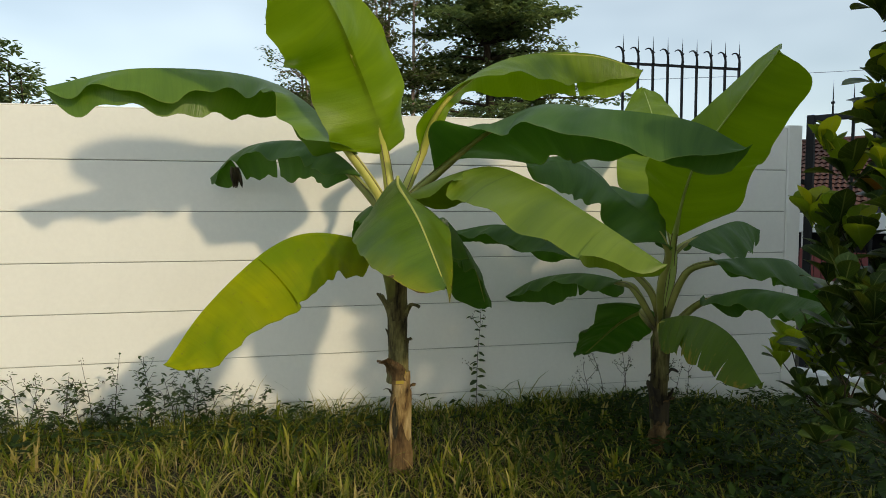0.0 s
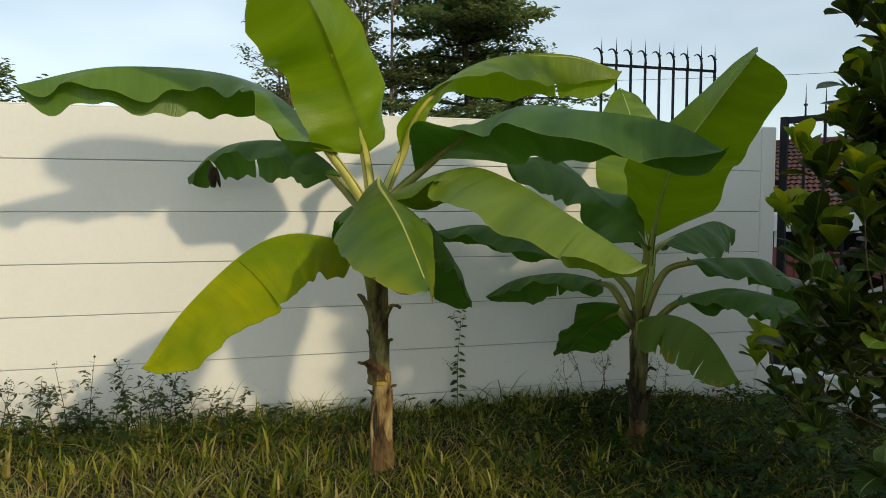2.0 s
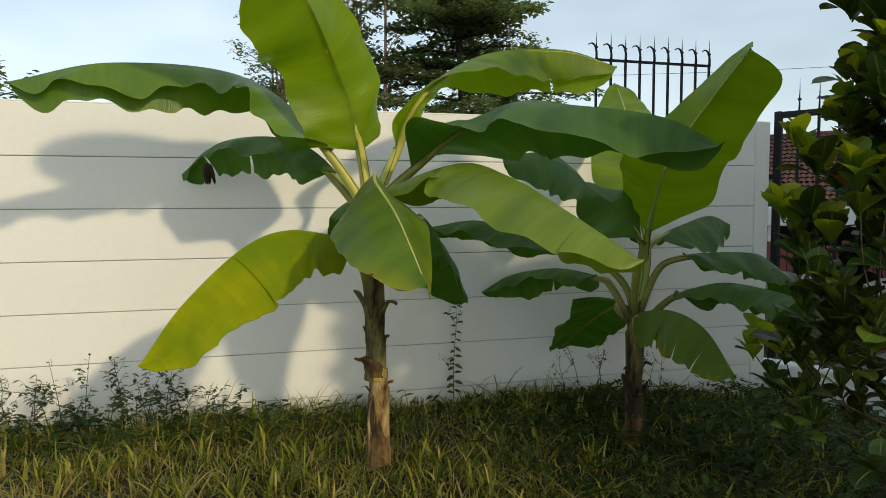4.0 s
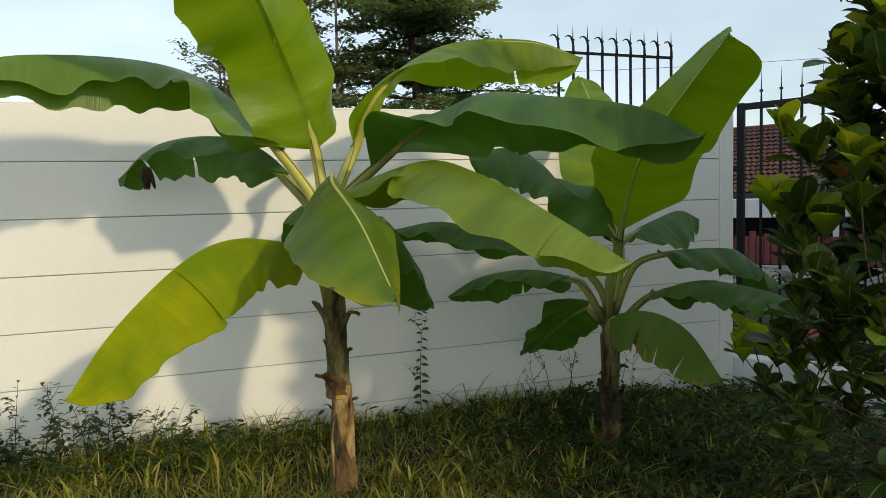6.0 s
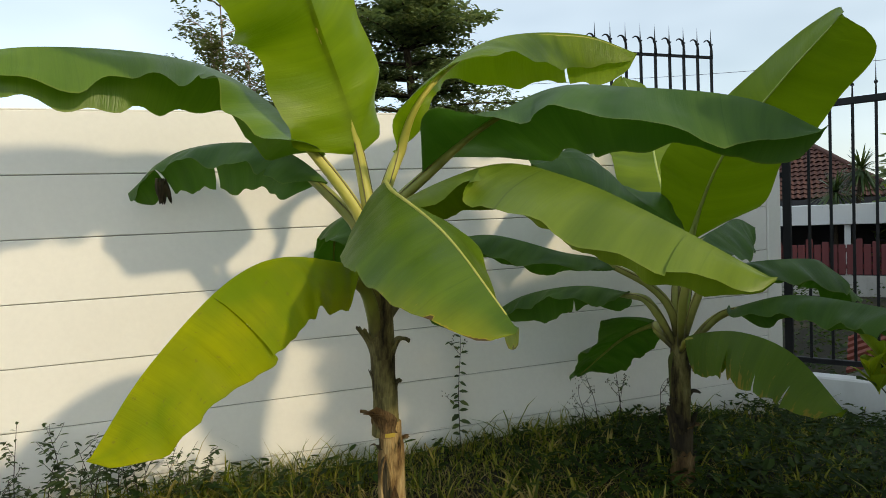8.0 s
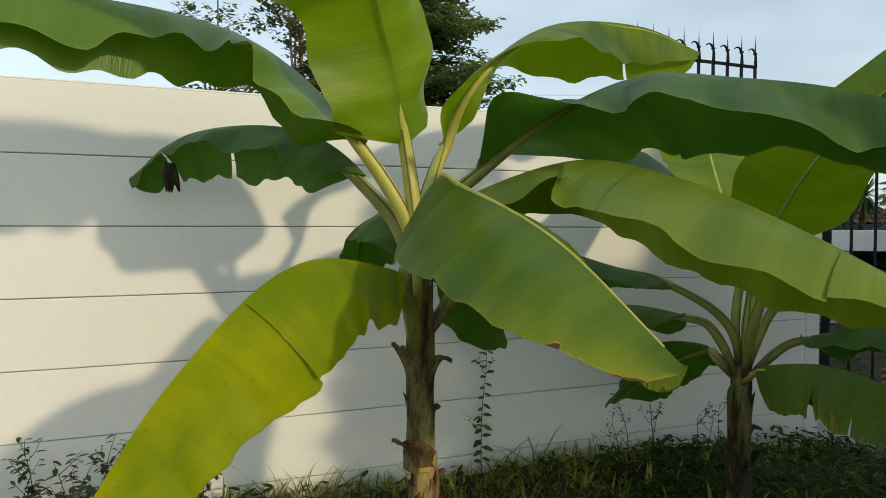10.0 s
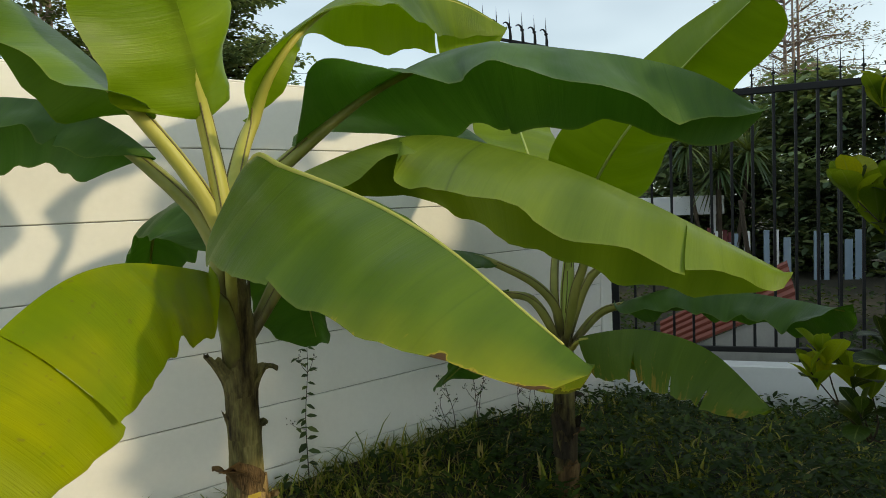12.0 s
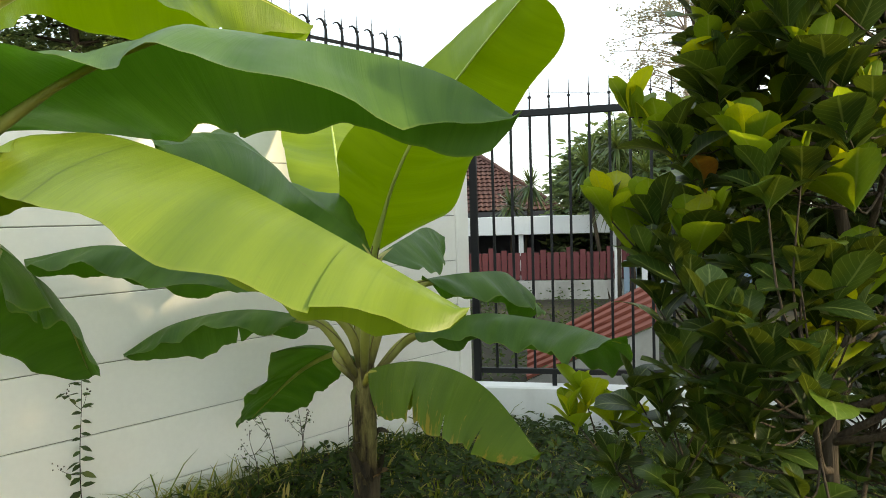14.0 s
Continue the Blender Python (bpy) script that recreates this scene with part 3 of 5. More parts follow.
def banana_leaf(plant, mat, rib_mat, path, start, width, droop, curl=(15, 15), facing=None, ruffle=0.03, waves=5.0, tears=(), seed=1, rib=0.012, petiole=0.0295, tip=5.0, base=0.10, label="", profile=1.0, ridge=False, neck=None, crumple=1.3):
    """One leaf on its stalk. path: where stalk and midrib run; start: the share of the path at which the blade begins;
    width, droop: half-width and sag in degrees at the rib, each at the six STATIONS along the blade; curl: more sag towards the margin; each for the left and the right half
    (as seen along the path); facing: which way the upper side looks where that is not upwards; tears: (side, place, depth, gape, lift), where lift
    raises the near lip above the far one."""
    rng = random.Random(seed)
    n = 64
    pts, length = spline(path, 140)
    cut = int(start * 139)
    blade = pts[cut:]
    s = np.linspace(0, len(blade) - 1, n)
    mid = np.stack([np.interp(s, np.arange(len(blade)), blade[:, k]) for k in range(3)], 1)
    tan = np.gradient(mid, axis=0)
    tan /= np.linalg.norm(tan, axis=1)[:, None]
    u = np.linspace(0, 1, n)
    shapes = []
    for h in (0, 1):
        end = tip[h] if isinstance(tip, tuple) else tip
        sh = np.minimum(1, (u / base + 0.02)) ** 0.55 * np.maximum(0, 1 - u**end) ** 0.5 * (0.86 + 0.14 * np.sin(math.pi * u**profile))
        if neck is not None:
            sh = sh * np.interp(u, [0, neck[0], neck[1], 1], [neck[2], neck[2], 1, 1])
        sh[-1] = 0.03
        shapes.append(sh)
    up = np.array(facing if facing is not None else (0, 0, 1.0), float)
    wide = [along_blade(width[h], u) * shapes[h] for h in (0, 1)]
    sag = [along_blade(droop[h], u) for h in (0, 1)]
    m = 11
    sides = []
    for i in range(n):
        sd = unit(np.cross(tan[i], up))
        sides.append(sd)
    bag = Bag()
    for h, sign in ((0, -1.0), (1, 1.0)):
        cuts = sorted([(t[1], t[2], t[3], t[4] if len(t) > 4 else 0.25 * t[3]) for t in tears if t[0] == h])
        bounds = [0] + [int(c[0] * (n - 1)) for c in cuts] + [n - 1]
        ph = [rng.uniform(0, 6.28) for _ in range(5)]
        for q in range(len(bounds) - 1):
            lo, hi = bounds[q], bounds[q + 1]
            if hi <= lo:
                continue
            vs, fs, uv = [], [], []
            for i in range(lo, hi + 1):
                sd, t = sides[i], tan[i]
                nr = unit(np.cross(sd, t))
                w = wide[h][i]
                p = mid[i].copy()
                gap_lo = cuts[q - 1] if q > 0 else None
                gap_hi = cuts[q] if q < len(cuts) else None
                for j in range(m):
                    v = j / (m - 1)
                    a = radians(sag[h][i] + curl[h] * v**1.3)
                    env = v**1.7
                    wob = ruffle * env * (math.sin(waves * 6.28 * u[i] + ph[0]) * 0.75 + 0.5 * math.sin(waves * 2.3 * 6.28 * u[i] + ph[1]) + 0.35 * math.sin(waves * 0.45 * 6.28 * u[i] + ph[2]))
                    wob += 0.006 * env * noise.noise(Vector((u[i] * 30, v * 4, seed)))
                    rise = min(1.0, v * 3)
                    wob += rise * crumple * (0.014 * noise.noise(Vector((u[i] * 5.5, v * 1.1 + h * 7, seed * 1.7))) + 0.007 * noise.noise(Vector((u[i] * 17, v * 0.8 + h * 5, seed * 0.9))))
                    wob += rise * crumple * 0.012 * (abs(noise.noise(Vector((u[i] * 10.0 - v * 0.9, h * 3.3, seed * 2.3)))) - 0.25)
                    along = 0.16 * w * v * v
                    gape = np.zeros(3)
                    for gp, sg in ((gap_lo, 1.0), (gap_hi, -1.0)):
                        if gp is None or v < 1 - gp[1]:
                            continue
                        near = max(0.0, 1 - abs(u[i] - gp[0]) / 0.07)
                        open_ = (v - (1 - gp[1])) / gp[1]
                        gape += t * (sg * gp[2] * near * open_) - nr * (gp[3] * near * (0.35 + 0.65 * open_) * sg)
                    d = sign * sd * math.cos(a) - nr * math.sin(a)
                    if j:
                        p = p + d * (w / (m - 1))
                    vs.append(p + nr * wob + t * along + gape)
                    uv.append((u[i] * length * (1 - start), sign * v))
            c = hi - lo + 1
            for i in range(c - 1):
                for j in range(m - 1):
                    k = i * m + j
                    fs.append((k, k + 1, k + m + 1, k + m) if sign > 0 else (k, k + m, k + m + 1, k + 1))
            bag.add(vs, fs, uv)
    blade_ob = part("leaf", bag.mesh("leaf", mat, True), plant, label)
    # stalk and midrib
    b = Bag()
    keep = pts[: 136]
    r = np.interp(np.linspace(0, 1, len(keep)), [0, start * 0.5, start, min(0.7, start + 0.12), 0.75, 1], [petiole * 0.55, petiole, petiole * 0.82, rib, rib * 0.55, 0.002])
    lowered = keep.copy()
    for i in range(len(keep)):
        t = unit(keep[min(i + 1, len(keep) - 1)] - keep[max(i - 1, 0)])
        nr = unit(np.cross(unit(np.cross(t, up)), t))
        ease = min(1.0, max(0.0, (i - cut + 14) / 28))
        k = min(n - 1, max(0, round((i - cut) / (139 - cut) * (n - 1))))
        steep = min(70.0, max(0.0, sag[0][k], sag[1][k]))
        lowered[i] = keep[i] - nr * r[i] * (0.25 + ease * (0.0 if ridge else 1 / math.cos(radians(steep)) - 0.05))
    b.tube(lowered[::3], r[::3], 9)
    part("midrib", b.mesh("midrib", rib_mat, True), blade_ob)
    # browned margins of the grooved stalk
    for sign in (-1.0, 1.0):
        lo, hi = int(cut * 0.25), min(cut + 4, len(keep) - 2)
        line = []
        for i in range(lo, hi):
            t = unit(keep[i + 1] - keep[i - 1]) if i else unit(keep[1] - keep[0])
            sd = unit(np.cross(t, up))
            nr = unit(np.cross(sd, t))
            line.append(lowered[i] + sign * sd * r[i] * 0.80 + nr * r[i] * 0.62)
        line = line[::3]
        if len(line) > 4:
            part("stalk_margin", Bag().tube(line, np.linspace(0.0022, 0.0030, len(line)), 5).mesh("stalk_margin", RIB_EDGE, True), blade_ob)
    return blade_ob


def stem(plant, base, top, r0, r1, mat, name="pseudostem", seed=3, label="", close=0.0):
    """A trunk of overlapping leaf sheaths, ribbed and uneven."""
    rng = random.Random(seed)
    n, sides = 40, 28
    base, top = np.array(base, float), np.array(top, float)
    vs, fs, uv = [], [], []
    for i in range(n):
        t = i / (n - 1)
        c = base * (1 - t) + top * t + np.array([0.008 * math.sin(t * 5 + seed), 0.008 * math.cos(t * 4), 0])
        for k in range(sides):
            a = 2 * math.pi * k / sides
            r = r0 * (1 - t) + r1 * t
            saw = ((a / 6.283 * 3 + t * 2.2 + seed * 0.3) % 1.0)
            r *= 1 + 0.10 * saw + 0.05 * noise.noise(Vector((math.cos(a) * 2, math.sin(a) * 2, t * 9 + seed)))
            r *= 1 + 0.14 * max(0, 1 - t * 7)
            r *= 1 - close * max(0, (t - 0.72) / 0.28) ** 1.5
            vs.append(c + r * np.array([math.cos(a), math.sin(a), 0]))
            uv.append((t, k / sides))
    for i in range(n - 1):
        for k in range(sides):
            k2 = (k + 1) % sides
            fs.append((i * sides + k, i * sides + k2, (i + 1) * sides + k2, (i + 1) * sides + k))
    fs.append(tuple((n - 1) * sides + k for k in range(sides)))
    return part(name, mesh_of(name, vs, fs, mat, uv), plant, label)


def sheath_flap(plant, at, angle, size, mat, lean=35, twist=0.5, label="", curl=1.0):
    """A torn scrap of old leaf sheath that stands off the stem."""
    rows, cols = 9, 7
    vs, fs, uv = [], [], []
    out = np.array([math.cos(radians(angle)), math.sin(radians(angle)), 0])
    side = np.array([-out[1], out[0], 0])
    p = np.array(at, float)
    a = radians(82)
    for i in range(rows):
        t = i / (rows - 1)
        w = size * (0.55 - 0.33 * t + 0.10 * math.sin(t * 9 + angle))
        for j in range(cols):
            v = j / (cols - 1) * 2 - 1
            q = p + side * (v * w) - out * (0.45 * w * v * v) + np.array([0, 0, size * 0.18 * v * twist * t]) + out * (0.08 * size * math.sin(j * 2.1 + i))
            vs.append(q)
            uv.append((t, v))
        a -= radians((82 + lean) * curl) / rows * (0.4 + 1.2 * t)
        p = p + (out * math.cos(a) + np.array([0, 0, 1]) * math.sin(a)) * size * 1.25 / rows
    for i in range(rows - 1):
        for j in range(cols - 1):
            k = i * cols + j
            fs.append((k, k + 1, k + cols + 1, k + cols))
    return part("sheath", mesh_of("sheath", vs, fs, mat, uv), plant, label)


def tongue_sheath(plant, axis, z0, zm, z1, r, az, mat, half, narrow, out, curl, seed=1, label=""):
    """A leaf sheath that clasps the stem up to zm and narrows above into a tongue, which leans out and may roll over."""
    rows, cols = 18, 15
    vs, fs, uv = [], [], []
    for i in range(rows):
        t = i / (rows - 1)
        z = z0 + (z1 - z0) * t
        free = max(0.0, (z - zm) / (z1 - zm))
        h = half + (narrow - half) * min(1.0, free * 1.15) ** 0.75
        lean = out * free**1.7
        z -= curl * (z1 - zm) * max(0.0, free - 0.6) ** 1.5 * 2.2
        for j in range(cols):
            s = j / (cols - 1) * 2 - 1
            a = radians(az + h * s)
            rough = noise.noise(Vector((math.cos(a) * 3, math.sin(a) * 3, z * 12 + seed)))
            rr = r * (1.0 + 0.03 * rough) + lean * (1 - 0.25 * s * s)
            jag = 0.012 * free * noise.noise(Vector((j * 0.8, seed * 3.1, 0.2)))
            vs.append((axis[0] + rr * math.cos(a), axis[1] + rr * math.sin(a), z + jag))
            uv.append((t, s))
    for i in range(rows - 1):
        for j in range(cols - 1):
            k = i * cols + j
            fs.append((k, k + 1, k + cols + 1, k + cols))
    return part("sheath", mesh_of("sheath", vs, fs, mat, uv), plant, label)


def wrap_sheath(plant, axis, z0, z1, r, az, mat, half=115, drop=0.10, flare=0.0, ragged=0.0, seed=1, label=""):
    """One old leaf sheath clasping the stem, highest in its middle, with its margins crossing lower down."""
    rows, cols = 12, 19
    vs, fs, uv = [], [], []
    for i in range(rows):
        t = i / (rows - 1)
        for j in range(cols):
            s = j / (cols - 1) * 2 - 1
            a = radians(az + half * s)
            top = z1 - drop * abs(s) ** 0.9 + ragged * noise.noise(Vector((j * 0.9, seed, 0.3)))
            z = z0 + (top - z0) * t
            out = flare * max(0.0, t - 0.45) ** 2 * 3.3 * max(0.0, 1 - abs(s) * 1.5)
            rr = r * (1.0 + 0.05 * t + 0.03 * noise.noise(Vector((math.cos(a) * 3, math.sin(a) * 3, z * 14 + seed)))) + out
            z -= out * 0.35
            vs.append((axis[0] + rr * math.cos(a), axis[1] + rr * math.sin(a), z))
            uv.append((t, s))
    for i in range(rows - 1):
        for j in range(cols - 1):
            k = i * cols + j
            fs.append((k, k + 1, k + cols + 1, k + cols))
    return part("sheath", mesh_of("sheath", vs, fs, mat, uv), plant, label)


banana = thing("banana_plant", (0, 0, 0), "young banana plant with broad glossy leaves and a yellowing lower leaf", "banana plant", "banana plants by the wall")
AX, AY = 0.498, 3.315
stem(banana, (AX + 0.005, AY, -0.05), (AX - 0.002, AY - 0.002, 0.56), 0.054, 0.046, STEM_DRY, "stem_base", 3, "dry brown lower stem with peeling sheaths")
stem(banana, (AX - 0.002, AY - 0.002, 0.50), (AX - 0.025, AY - 0.045, 1.27), 0.048, 0.040, STEM, "pseudostem", 5, "dark mottled stem of overlapping sheaths", 0.2)
SA = (AX - 0.004, AY - 0.004)
SB = (AX - 0.012, AY - 0.018)
tongue_sheath(banana, (AX - 0.022, AY - 0.036), 0.86, 1.02, 1.30, 0.047, 235, STEM, 95, 14, 0.004, 0.0, 1)
tongue_sheath(banana, (AX - 0.020, AY - 0.034), 0.84, 0.98, 1.26, 0.048, -35, STEM, 90, 14, 0.004, 0.0, 2)
tongue_sheath(banana, SB, 0.70, 0.84, 0.975, 0.0505, 182, STEM, 112, 34, 0.058, 0.0, 3, "dark torn leaf sheath standing off the stem")
tongue_sheath(banana, SB, 0.68, 0.83, 0.965, 0.0515, -12, STEM, 108, 13, 0.070, 0.8, 4, "narrow curled leaf sheath standing off the stem")
tongue_sheath(banana, SA, 0.54, 0.72, 0.79, 0.0525, 190, STEM, 120, 20, 0.018, 0.0, 5)
tongue_sheath(banana, SA, 0.52, 0.70, 0.76, 0.0530, -30, STEM, 115, 26, 0.022, 0.8, 6)
tongue_sheath(banana, SA, 0.505, 0.525, 0.585, 0.0555, -72, SCAR, 42, 12, 0.002, 0.0, 7, "yellow fresh sheath scar")
tongue_sheath(banana, SA, 0.50, 0.55, 0.645, 0.0550, 212, SHEATH, 70, 34, 0.072, 0.45, 8, "brown curled scrap of leaf sheath")
sheath_flap(banana, (AX - 0.036, AY - 0.048, 0.525), 218, 0.135, SHEATH, -10, 0.9, "brown curled scrap of leaf sheath")
sheath_flap(banana, (AX + 0.047, AY - 0.03, 0.46), -25, 0.050, SHEATH, 30)
sheath_flap(banana, (AX - 0.052, AY - 0.02, 0.45), 190, 0.045, SHEATH_DARK, 60)
wrap_sheath(banana, (AX + 0.002, AY), 0.16, 0.50, 0.0605, -55, STEM_DRY, 62, 0.10, 0.008, 0.05, 9)
wrap_sheath(banana, (AX + 0.004, AY), 0.00, 0.30, 0.0655, 265, SHEATH, 75, 0.16, 0.02, 0.06, 11)
wrap_sheath(banana, (AX + 0.002, AY), 0.10, 0.43, 0.0600, 232, SHEATH_DARK, 24, 0.05, 0.0, 0.02, 12)
# a strip peeling away in a loop
for foot, top, side in ((0.10, 0.44, -0.052), (0.14, 0.43, -0.012)):
    part("peeling_strip", Bag().tube(spline([(AX + side, AY - 0.056, foot), (AX + side - 0.003, AY - 0.068, top - 0.10), (AX - 0.030, AY - 0.070, top)], 12)[0], np.linspace(0.007, 0.004, 12), 6).mesh("peeling_strip", STEM_DRY, True), banana, "pale peeling strip of sheath")

# yellowing leaf that hangs to one side
banana_leaf(banana, LEAF_YELLOW, RIB_CLASP, [(0.484, 3.295, 0.66), (0.468, 3.274, 0.92), (0.425, 3.23, 1.12), (0.352, 3.167, 1.223), (0.314, 3.061, 1.259), (0.058, 2.881, 1.308), (-0.134, 2.732, 1.244), (-0.349, 2.546, 1.045), (-0.491, 2.466, 0.84)], 0.36,
            ((0.16, 0.24, 0.265, 0.28, 0.26, 0.315), (0.2, 0.2, 0.2, 0.2, 0.2, 0.2)), ((48, 45, 35, 36, 33, 39), (72, 72, 72, 72, 72, 72)), (18, 14), ruffle=0.012, waves=2.2, base=0.09, tears=((0, 0.57, 0.9, -0.004, 0.012),), seed=4, crumple=2.6, petiole=0.030, label="yellowing leaf with a split blade hanging to one side")
# leaf that comes forward
banana_leaf(banana, LEAF_TIP, RIB_YELLOW, [(0.478, 3.265, 0.97), (0.445, 3.2, 1.3), (0.452, 3.02, 1.55), (0.411, 2.716, 1.51), (0.411, 2.229, 1.374), (0.428, 1.855, 1.176)], 0.24,
            ((0.12, 0.12, 0.133, 0.18, 0.197, 0.299), (0.249, 0.24, 0.277, 0.273, 0.265, 0.254)), ((58, 56, 50, 21, 38, 70), (49, 51, 38, 28, 21, 20)), (14, 22), ruffle=0.012, waves=2.5, tears=((1, 0.34, 0.92, -0.002, -0.005), (1, 0.60, 0.95, -0.002, -0.007)), seed=5, ridge=True, rib=0.008, petiole=0.018, label="leaf with a browned tip and bright midrib")
# tall leaf that leans over
banana_leaf(banana, LEAF_LIGHT, RIB_YELLOW, [(0.478, 3.265, 0.97), (0.461, 3.242, 1.313), (0.415, 3.24, 1.744), (0.269, 3.079, 2.108), (0.125, 2.775, 2.291), (-0.083, 2.52, 2.463), (-0.338, 2.272, 2.618)], 0.315,
            ((0.30, 0.31, 0.27, 0.309, 0.24, 0.2), (0.22, 0.235, 0.235, 0.22, 0.24, 0.249)), ((10, 24, 56, 41, 35, 29), (-10, -16, -20, 5, 6, 6)), (6, 18), facing=(0.35, -0.75, 0.35), ruffle=0.042, waves=2.2, seed=6, crumple=2.0, base=0.02, label="tall upright leaf lit through by the sun")
# long leaf that reaches to the wall's open side
banana_leaf(banana, LEAF_MID, RIB_YELLOW, [(0.478, 3.265, 0.97), (0.46, 3.262, 1.343), (0.214, 3.291, 1.765), (-0.144, 3.383, 2.056), (-0.68, 3.166, 2.052), (-1.1, 3.151, 1.947)], 0.33,
            ((0.234, 0.282, 0.249, 0.164, 0.171, 0.155), (0.198, 0.246, 0.161, 0.255, 0.191, 0.274)), ((-3, 14, 13, 39, 49, 43), (0, 53, 47, 81, 77, 75)), (14, 18), ruffle=0.030, waves=3.6, seed=7, base=0.07, label="long drooping leaf with wavy margins")
# leaf towards the wall with a dead black tip
banana_leaf(banana, LEAF, RIB, [(0.478, 3.265, 0.97), (0.453, 3.304, 1.304), (0.278, 3.425, 1.629), (0.045, 3.621, 1.782), (-0.305, 3.98, 1.784), (-0.555, 4.252, 1.611)], 0.34,
            ((0.135, 0.156, 0.128, 0.124, 0.114, 0.114), (0.193, 0.234, 0.218, 0.252, 0.214, 0.208)), ((46, 51, 47, 43, 35, 38), (65, 70, 61, 60, 55, 54)), (20, 16), ruffle=0.018, waves=3.6, tears=((0, 0.22, 0.3, 0.02), (1, 0.55, 0.9, 0.016), (1, 0.83, 0.95, 0.02)), seed=8, label="ragged leaf with torn margin near the wall")
# leaf that rises and points away
banana_leaf(banana, LEAF_LIGHT, RIB_YELLOW, [(0.478, 3.265, 0.97), (0.472, 3.298, 1.315), (0.632, 3.455, 1.724), (0.751, 3.32, 1.999), (1.128, 3.433, 2.243), (1.661, 3.56, 2.328), (2.029, 3.585, 2.252)], 0.32,
            ((0.216, 0.203, 0.178, 0.24, 0.306, 0.373), (0.222, 0.225, 0.207, 0.204, 0.215, 0.166)), ((32, 28, 23, 48, 60, 61), (-18, -13, 2, 34, 82, 68)), (26, 18), ruffle=0.020, waves=2.6, tears=((0, 0.76, 0.85, 0.014),), seed=9, label="rising leaf with a curled stalk end", base=0.08, neck=(0.18, 0.26, 0.34))
# broad dark leaf that arches over the second plant
banana_leaf(banana, LEAF, RIB, [(0.478, 3.265, 0.97), (0.439, 3.247, 1.34), (0.75, 3.14, 1.683), (1.042, 2.839, 1.881), (1.252, 2.519, 1.834), (1.555, 2.349, 1.77), (1.733, 2.221, 1.646)], 0.32,
            ((0.382, 0.379, 0.289, 0.272, 0.258, 0.384), (0.307, 0.343, 0.351, 0.301, 0.253, 0.232)), ((-33, 3, 46, 46, 40, 50), (-27, -18, 25, 10, 52, 38)), (26, 12), ruffle=0.018, waves=2.4, tears=((0, 0.46, 0.55, -0.004, 0.010),), seed=10, base=0.05, label="broad dark green leaf arching over")
# long pale leaf
banana_leaf(banana, LEAF_LONG, RIB, [(0.478, 3.265, 0.97), (0.45, 3.234, 1.361), (0.507, 2.915, 1.492), (0.79, 2.743, 1.599), (0.911, 2.432, 1.526), (1.024, 2.168, 1.397), (1.202, 1.924, 1.219)], 0.34,
            ((0.261, 0.232, 0.287, 0.29, 0.268, 0.268), (0.235, 0.25, 0.322, 0.306, 0.26, 0.255)), ((41, 21, 43, 55, 51, 50), (14, 8, 10, 15, 18, 24)), (22, 14), ruffle=0.014, waves=3.0, tears=((1, 0.36, 0.96, -0.002, -0.006), (1, 0.84, 0.8, -0.003, -0.006)), seed=11, label="long pale green leaf with a pinched tip")
# leaves that hang behind the stem
banana_leaf(banana, LEAF, RIB, [(0.478, 3.265, 0.97), (0.745, 3.354, 1.337), (0.799, 3.748, 1.326), (1.059, 4.008, 1.14), (1.228, 4.189, 0.744)], 0.28,
            ((0.227, 0.228, 0.231, 0.236, 0.284, 0.302), (0.29, 0.305, 0.218, 0.215, 0.213, 0.232)), ((33, 31, 27, 19, 16, 23), (42, 38, 67, 49, 37, 28)), (24, 24), ruffle=0.026, waves=3.0, tears=((1, 0.5, 0.35, 0.02),), seed=12, label="dark leaf hanging behind the stem")
banana_leaf(banana, LEAF, RIB, [(0.478, 3.265, 0.97), (0.46, 3.42, 1.38), (0.43, 3.62, 1.46), (0.41, 3.86, 1.36), (0.42, 4.04, 1.10)], 0.28,
            (0.18, 0.18), (30, 40), (26, 26), ruffle=0.02, waves=2.6, seed=13, label="short dark leaf hanging towards the wall")


def dead_tip():
    b = Bag()
    rng = random.Random(2)
    for k in range(6):
        x = -0.400 + 0.008 * k
        top = np.array([x, 3.97 + 0.006 * k, 1.665])
        pts = [top, top + np.array([rng.uniform(-0.005, 0.005), 0, -0.05]), top + np.array([rng.uniform(-0.02, 0.02), 0.01, -0.11 - rng.uniform(0, 0.02)])]
        b.tube(spline(pts, 8)[0], [0.003, 0.006, 0.010, 0.012, 0.012, 0.010, 0.008, 0.002], 5)
    part("dead_tip", b.mesh("dead_tip", SHEATH_DARK, True), banana, "shrivelled black leaf scrap")


dead_tip()

banana_small = thing("banana_plant", (0, 0, 0), "smaller banana plant in the shade with a rosette of dark leaves", "banana plant", "banana plants by the wall")
BX, BY = 1.99, 3.268
stem(banana_small, (BX + 0.01, BY, -0.10), (BX - 0.01, BY - 0.01, 0.80), 0.052, 0.040, STEM, "pseudostem", 8, "brown and green stem with dry sheaths")
sheath_flap(banana_small, (BX - 0.045, BY - 0.02, 0.46), 190, 0.05, SHEATH_DARK, 90)
sheath_flap(banana_small, (BX + 0.04, BY - 0.03, 0.48), -30, 0.06, SHEATH_DARK, 90)
sheath_flap(banana_small, (BX - 0.045, BY - 0.02, 0.62), 200, 0.03, SHEATH, 60)
sheath_flap(banana_small, (BX + 0.02, BY - 0.045, 0.30), -60, 0.07, SHEATH, 10)
